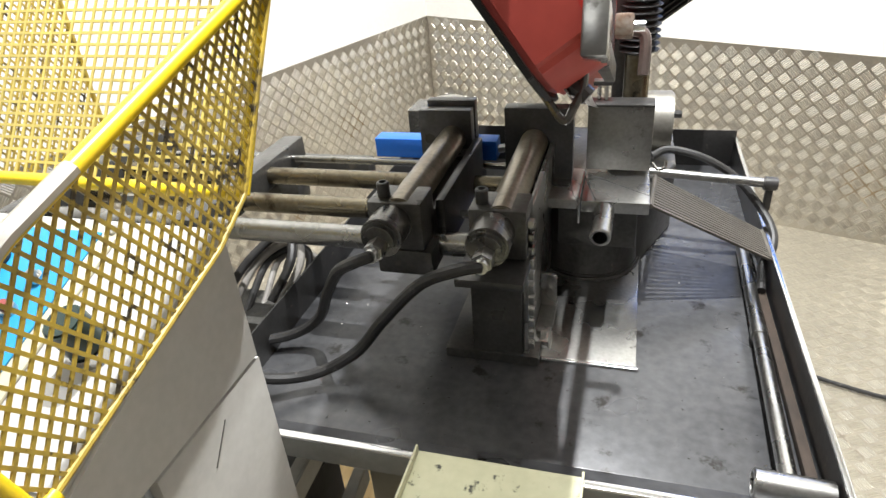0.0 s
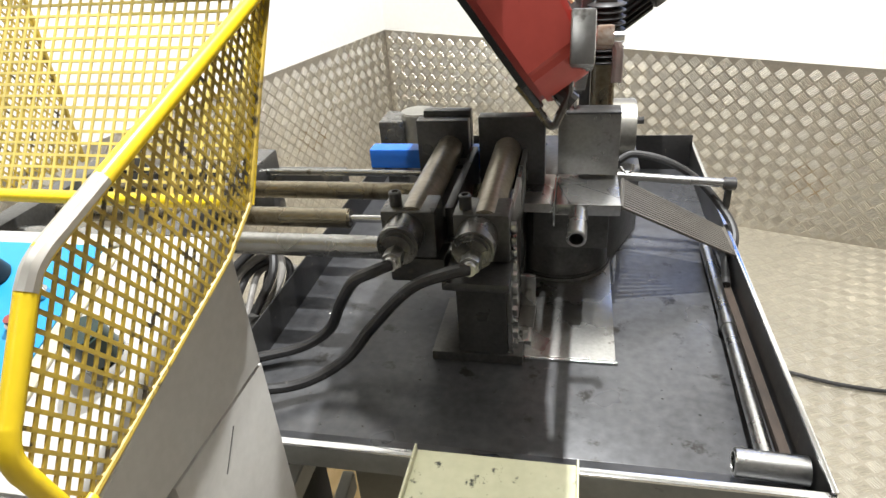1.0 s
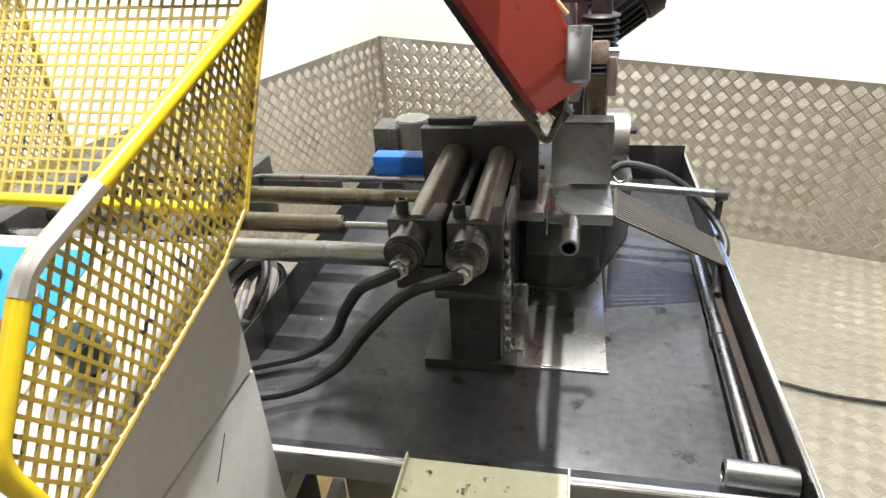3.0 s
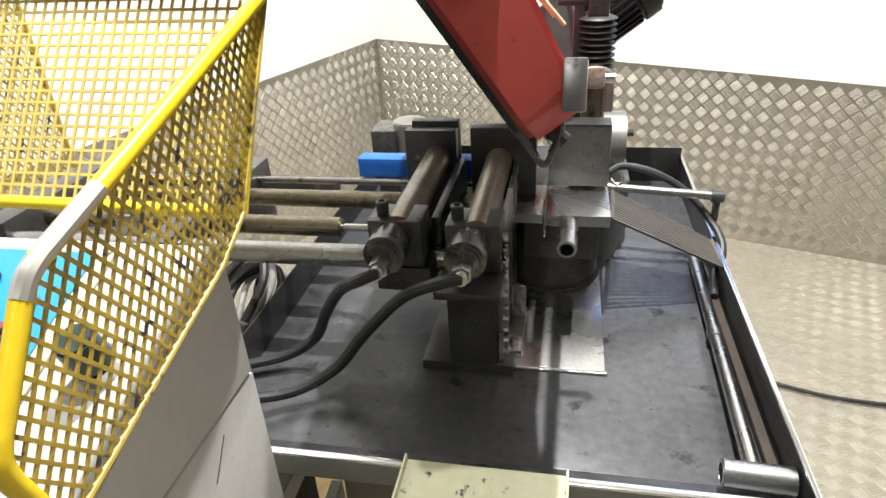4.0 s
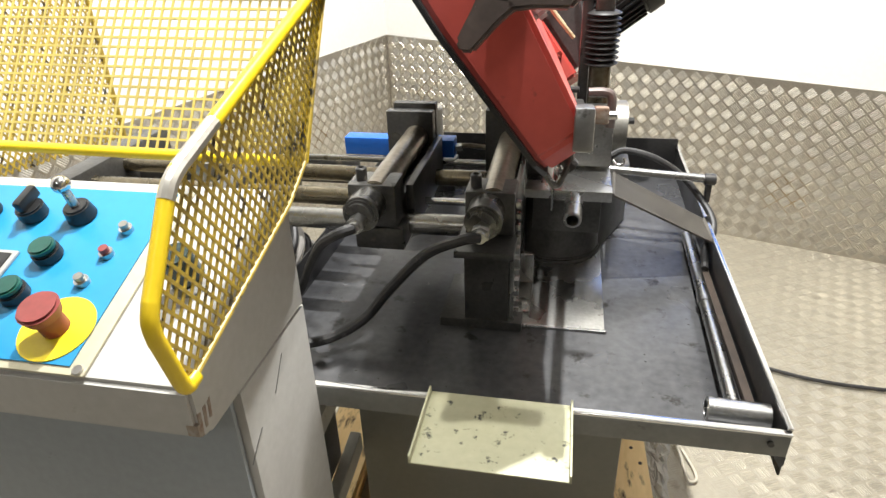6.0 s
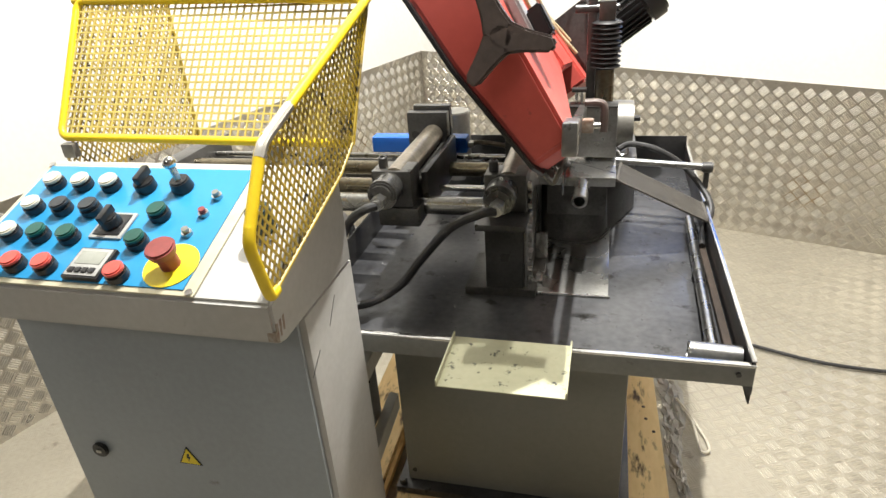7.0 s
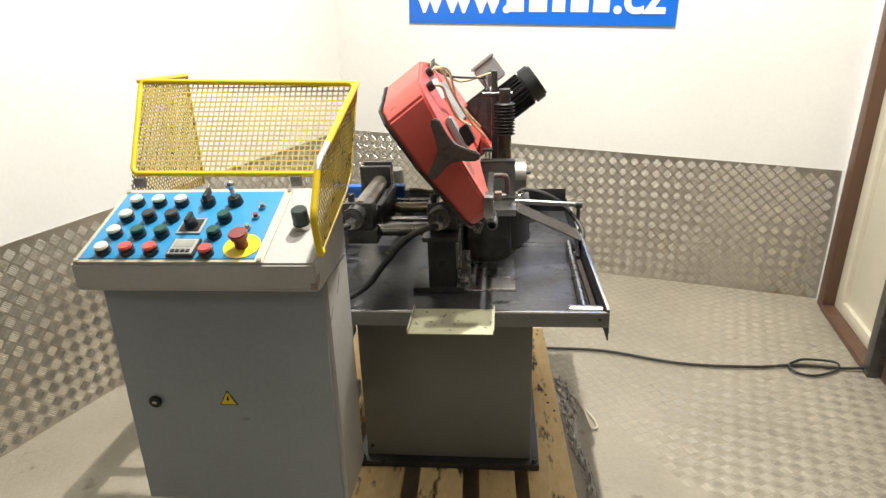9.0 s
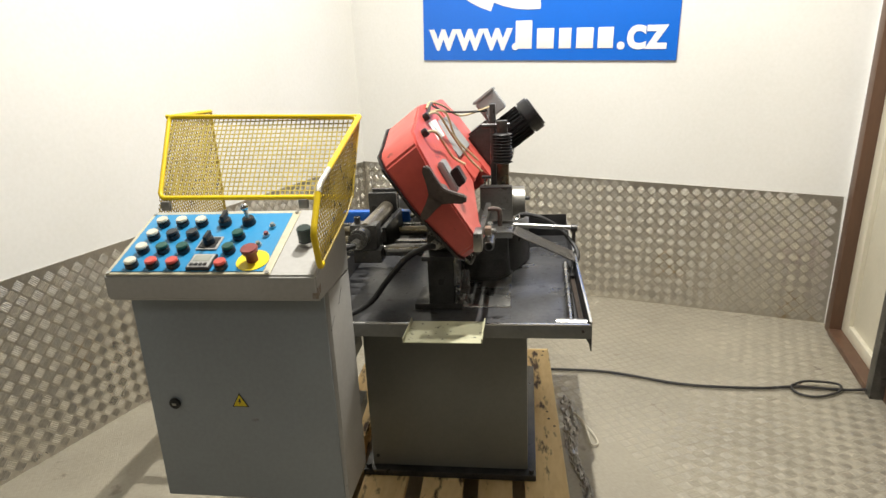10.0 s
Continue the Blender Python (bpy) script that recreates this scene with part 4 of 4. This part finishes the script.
part("bezel", on_panel(bx(B(), -0.633, -0.583, 0.027, 0.073, 0.014, 0.0155, 0.001)), FRAMEG, disp)
part("screen", on_panel(bx(B(), -0.628, -0.588, 0.046, 0.068, 0.0155, 0.0162, 0.0003)), LCD, disp)
for k in range(4):
    part("key", on_panel(bx(B(), -0.628 + 0.0105 * k, -0.620 + 0.0105 * k, 0.031, 0.039, 0.0155, 0.018, 0.0008)), PLASTIC, disp)
stopb = part("emergency_stop", on_panel(rod(B(), (-0.493, 0.060, 0.006), (-0.493, 0.060, 0.0075), 0.037, seg=40)), STOPYEL, cab, "yellow disc")
part("collar", on_panel(rod(B(), (-0.493, 0.060, 0.0075), (-0.493, 0.060, 0.026), 0.013, seg=20)), STOPRED, stopb)
part("mushroom", on_panel(rod(B(), (-0.493, 0.060, 0.026), (-0.493, 0.060, 0.042), 0.016, 0.0205, seg=28, bev=0.003)), STOPRED, stopb, "dull red mushroom head")
for x, y, m in ((-0.488, 0.188, ALU), (-0.492, 0.153, STOPRED), (-0.498, 0.115, ALU)):
    s = part("toggle", on_panel(rod(B(), (x, y, 0.006), (x, y, 0.012), 0.0075, seg=12)), STEEL, cab)
    part("tip", on_panel(rod(B(), (x, y, 0.012), (x, y, 0.018), 0.005, seg=12)), m, s)
kn = part("valve_knob", on_panel(rod(B(), (-0.388, 0.13, 0.0), (-0.388, 0.13, 0.012), 0.019, seg=20)), STEEL, cab)
part("grip", on_panel(rod(B(), (-0.388, 0.13, 0.012), (-0.388, 0.13, 0.045), 0.0175, 0.0165, seg=14, bev=0.002)), KNOB, kn, "dark green knob")
lock = part("door_lock", rod(B(), (-0.757, -0.2225, 0.664), (-0.757, -0.230, 0.664), 0.0145, seg=20, bev=0.002), PLASTIC, cab)
part("key_slot", bx(B(), -0.762, -0.752, -0.2315, -0.2302, 0.661, 0.667, 0.0005), STEEL, lock)
wy = -0.2235
part("warning_triangle", prism(B(), [(-0.608, 0.658), (-0.566, 0.658), (-0.587, 0.695)], -0.2225, wy, lambda a, b, d: (a, d, b)), PLASTIC, cab, "black edged warning triangle", smooth=False)
tri = part("triangle_face", prism(B(), [(-0.6045, 0.660), (-0.5695, 0.660), (-0.587, 0.691)], wy, wy - 0.0006, lambda a, b, d: (a, d, b)), STOPYEL, cab, "yellow lightning warning sticker", smooth=False)
part("flash", prism(B(), [(-0.588, 0.681), (-0.584, 0.681), (-0.586, 0.675), (-0.583, 0.675), (-0.589, 0.664), (-0.588, 0.671), (-0.591, 0.671)], wy - 0.0006, wy - 0.001, lambda a, b, d: (a, d, b)), PLASTIC, tri, smooth=False)
for pts in ([(-0.222, 0.862), (-0.205, 0.876), (-0.190, 0.886)], [(-0.150, 0.90), (-0.120, 0.935)]):
    part("scratch", hose(B(), [(CX1 - 0.0002, a, c) for a, c in pts], 0.0007, seg=5, n=5), IRON, cab, "dark scratch in the enamel")
for k in range(3):
    y0 = -0.286 + 0.0085 * k
    part("scuff", prism(B(), [(y0, 0.966 + 0.004 * k), (y0 + 0.004, 0.965 + 0.004 * k), (y0 + 0.007, 0.990 + 0.002 * k), (y0 + 0.002, 0.992)], CX1 - 0.001, CX1 + 0.0004, side), RUSTP, cab, "rust-brown scuff")
part("worn_corner", bx(B(), CX1 - 0.012, CX1 + 0.0003, -0.2884, -0.283, 0.9672, 0.981, 0.0015), RUSTP, cab, "rust-worn corner")
strut = thing("cabinet_bracket", "pale steel bracket joining cabinet and base", "bracket")
for za, zb in ((0.60, 0.585), (0.395, 0.35)):
    part("strut", prism(B(), [(0.252, za), (0.252, za + 0.045), (-0.046, zb + 0.045), (-0.046, zb)], -0.428, -0.405, lambda a, b, d: (d, a, b), 0.002), PALEG, strut)
part("valve_box", bx(B(), -0.52, -0.43, 0.06, 0.20, 0.42, 0.58, 0.004), BLACKOX, strut, "dark valve box")
part("arm", bx(B(), -0.80, -0.41, 0.0, 0.04, 0.39, 0.44, 0.003), IRON, strut)

# ---- yellow guard ----
guard = thing("mesh_guard", "yellow enamelled mesh guard over the bar feed", "guard")


def clip_lines(poly, d, pitch):
    """Lines of direction d across a convex or notched polygon, as pairs of points."""
    n = (-d[1], d[0])
    vals = [p[0] * n[0] + p[1] * n[1] for p in poly]
    out, k = [], min(vals) + pitch / 2
    while k < max(vals):
        hits = []
        for i in range(len(poly)):
            a, b = poly[i], poly[(i + 1) % len(poly)]
            va, vb = vals[i] - k, vals[(i + 1) % len(poly)] - k
            if va * vb < 0:
                t = va / (va - vb)
                q = (a[0] + (b[0] - a[0]) * t, a[1] + (b[1] - a[1]) * t)
                hits.append((q[0] * d[0] + q[1] * d[1], q))
        hits.sort()
        for h in range(0, len(hits) - 1, 2):
            out.append((hits[h][1], hits[h + 1][1]))
        k += pitch
    return out


def mesh_panel(poly, place, dirs, pitch, wide, thick, material=None, name="mesh"):
    bm = B()
    for j, d in enumerate(dirs):
        for p, q in clip_lines(poly, d, pitch):
            n = (-d[1] * wide / 2, d[0] * wide / 2)
            o = 0.0003 * j
            vs = [bm.verts.new(place(x + s * n[0], y + s * n[1], e + o)) for e in (-thick / 2, thick / 2) for (x, y), s in ((p, -1), (p, 1), (q, 1), (q, -1))]
            for f in ((0, 1, 2, 3), (4, 5, 6, 7), (0, 1, 5, 4), (1, 2, 6, 5), (2, 3, 7, 6), (3, 0, 4, 7)):
                bm.faces.new([vs[i] for i in f])
    return part(name, bm, material or YMESH, guard, "perforated yellow mesh", smooth=False)


# back panel, leaning away
bl, br, tl = Vector((-0.828, -0.024, 1.141)), Vector((-0.318, -0.030, 1.136)), Vector((-0.852, 0.125, 1.335))
tr = Vector((-0.322, 0.098, 1.320))
ux = (br - bl).normalized()
uy = (tl - bl)
uy = (uy - ux * uy.dot(ux)).normalized()
un = ux.cross(uy)
flat = lambda v: ((v - bl).dot(ux), (v - bl).dot(uy))
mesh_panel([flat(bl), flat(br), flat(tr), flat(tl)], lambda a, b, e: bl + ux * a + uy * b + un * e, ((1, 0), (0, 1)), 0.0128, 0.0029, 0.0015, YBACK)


def bent(points, r, cut=0.03):
    """A bent round bar with rounded corners along the points."""
    out = [points[0], points[0].lerp(points[1], 0.5)]
    for a, c, b in zip(points, points[1:], points[2:]):
        da, db = (a - c), (b - c)
        ka, kb = min(cut, da.length * 0.3), min(cut, db.length * 0.3)
        p, q = c + da.normalized() * ka, c + db.normalized() * kb
        out += [c + da.normalized() * ka * 1.6, p, (p + 2 * c + q) / 4, q, c + db.normalized() * kb * 1.6]
    out += [points[-2].lerp(points[-1], 0.5), points[-1]]
    return hose(B(), out, r, seg=12, n=5)


part("frame_bar", bent([br, tr, tl, bl, br], 0.0062, 0.018), YELLOW, guard)
# side panel towards the operator
sp = [(0.098, 1.320), (-0.272, 1.212), (-0.335, 1.126), (-0.316, 1.050), (-0.300, 1.052), (-0.086, 1.110), (-0.032, 1.138)]
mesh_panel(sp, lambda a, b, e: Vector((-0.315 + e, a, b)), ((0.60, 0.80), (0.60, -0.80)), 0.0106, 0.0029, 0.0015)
sv = [Vector((-0.315, a, b)) for a, b in sp]
part("frame_bar", bent(sv[:5], 0.0068, 0.015), YELLOW, guard)
bend = [sv[1].lerp(sv[0], f) for f in (0.20, 0.15, 0.10, 0.062, 0.039)]
bend += [(sv[1].lerp(sv[0], 0.039) + 2 * sv[1] + sv[1].lerp(sv[2], 0.141)) / 4, sv[1].lerp(sv[2], 0.141)]
part("bare_bend", hose(B(), [v + Vector((0.0004, -0.0004, 0.0004)) for v in bend], 0.0068, n=4), WORN, guard, "paint worn to bright metal")
for k in (4, 5):
    part("mesh_edge", rod(B(), sv[k], sv[k + 1], 0.003, seg=8), YMESH, guard)
part("mesh_edge", rod(B(), sv[6], sv[0], 0.003, seg=8), YMESH, guard)
# far side panel
fp = [(0.125, 1.335), (0.365, 1.330), (0.365, 1.02), (-0.02, 1.06)]
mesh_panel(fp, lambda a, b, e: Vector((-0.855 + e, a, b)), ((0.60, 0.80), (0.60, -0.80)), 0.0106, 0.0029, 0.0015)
fv = [Vector((-0.855, a, b)) for a, b in fp]
part("frame_bar", rod(B(), fv[0], fv[1], 0.0062, seg=12), YELLOW, guard)
part("mesh_edge", rod(B(), fv[1], fv[2], 0.004, seg=8), YMESH, guard)
for x in (-0.82, -0.452):
    part("hinge_block", bx(B(), x, x + 0.024, -0.040, -0.026, 1.1105, 1.134, 0.003), ALU, guard, "worn steel hinge block")

# ---- floor cable ----
cable = thing("power_cable", "black power cable with a loop on the floor", "cable")
part("cable", hose(B(), [(0.10, 1.24, 0.012), (0.28, 1.24, 0.012), (0.5, 1.22, 0.012), (0.8, 1.12, 0.012), (1.1, 1.10, 0.012), (1.28, 1.12, 0.012), (1.45, 1.10, 0.012), (1.55, 1.09, 0.02), (1.62, 1.08, 0.02)], 0.0062), RUBBER, cable)
part("loop", hose(B(), [(1.26, 1.12, 0.022), (1.33, 1.15, 0.024), (1.45, 1.135, 0.02), (1.43, 1.08, 0.014), (1.33, 1.04, 0.010), (1.26, 1.06, 0.012), (1.25, 1.11, 0.02), (1.31, 1.16, 0.012)], 0.0052), RUBBER, cable)


# crumpled packing film and strap beside the pallet
FILM = surf("clear_packing_film", (0.75, 0.74, 0.70), (0.62, 0.60, 0.55), 0.16, 0, 20, 90, 0.3)
FILM.node_tree.nodes["Principled BSDF"].inputs["Transmission Weight"].default_value = 0.5
FILM.node_tree.nodes["Principled BSDF"].inputs["IOR"].default_value = 1.4
film = thing("packing_film", "crumpled strip of clear packing film on the floor", "plastic film")
rnd = random.Random(11)
bm = B()
NU, NV_ = 40, 9
grid = []
for i in range(NU + 1):
    f = i / NU
    cx, cy = 0.270 + 0.035 * f + 0.012 * math.sin(9 * f), 0.98 - 0.72 * f
    wide = 0.055 + 0.02 * math.sin(5 * f + 1)
    grid.append([bm.verts.new((cx + wide * (j / NV_ - 0.5) + rnd.uniform(-0.005, 0.005), cy + rnd.uniform(-0.008, 0.008), 0.003 + 0.020 * rnd.random() * math.sin(math.pi * j / NV_))) for j in range(NV_ + 1)])
for i in range(NU):
    for j in range(NV_):
        bm.faces.new((grid[i][j], grid[i + 1][j], grid[i + 1][j + 1], grid[i][j + 1]))
part("sheet", bm, FILM, film, smooth=False)
strap = thing("strap_offcut", "curled loop of pale plastic strap on the floor", "strap")
part("strap", hose(B(), [(0.30, 0.86, 0.012), (0.325, 0.80, 0.016), (0.350, 0.74, 0.014), (0.372, 0.68, 0.010), (0.374, 0.64, 0.010), (0.352, 0.63, 0.014), (0.345, 0.67, 0.018), (0.338, 0.75, 0.016), (0.312, 0.82, 0.012)], 0.004, seg=6), STRAPM, strap)

# timber under the far side of the cabinet
timber = thing("timber_block", "dark reddish timber block on the floor", "timber")
part("block", bx(B(), -0.775, -0.60, 0.12, 0.20, 0.0, 0.06, 0.004), REDWOOD, timber)

# steel chips scattered on the tray
chips = B()
for k in range(170):
    cx, cy = rnd.uniform(-0.50, 0.22), rnd.uniform(0.09, 0.70) ** 1.0
    a, r = rnd.uniform(0, math.tau), rnd.uniform(0.0010, 0.0030)
    vs = [chips.verts.new((cx + r * math.cos(a + q), cy + r * 0.6 * math.sin(a + q), TZ + h)) for q, h in ((0, 0.0002), (2.1, 0.0004), (4.2, 0.0002), (1.0, 0.0016))]
    for f in ((0, 1, 2), (0, 1, 3), (1, 2, 3), (0, 2, 3)):
        chips.faces.new([vs[i] for i in f])
swarf = thing("metal_chips", "fine steel chips scattered on the oily tray", "chips")
tagged(part("chips", chips, CAPM, swarf, smooth=False), kind="stuff")


def motions():
    feed = ((0.0, -0.297), (0.5, -0.277), (1.0, -0.255), (1.5, -0.236), (2.0, -0.235), (2.7, -0.235), (3.4, -0.240), (4.0, -0.263), (4.5, -0.284), (5.0, -0.305), (5.5, -0.324), (6.0, -0.345), (6.6, -0.364), (7.3, -0.378), (10.0, -0.381))
    walk(carriage, [(t, pose(x, 0, 0)) for t, x in feed])
    walk(stock, [(t, pose(x, 0, 0)) for t, x in feed])
    swing = ((0.0, -5.65), (1.0, -5.68), (2.0, -5.68), (2.6, -5.70), (3.2, -5.2), (4.0, -3.8), (4.5, -2.55), (5.0, -1.33), (5.5, 0.0), (6.0, 1.12), (6.5, 2.3), (7.0, 3.5), (7.5, 4.8), (8.0, 6.3), (8.5, 7.6), (9.0, 9.0), (9.5, 10.3), (10.0, 11.6))
    walk(bow, [(t, pose(0, 0.854, 0.918, a - 13.0, 0, 0)) for t, a in swing])


motions()
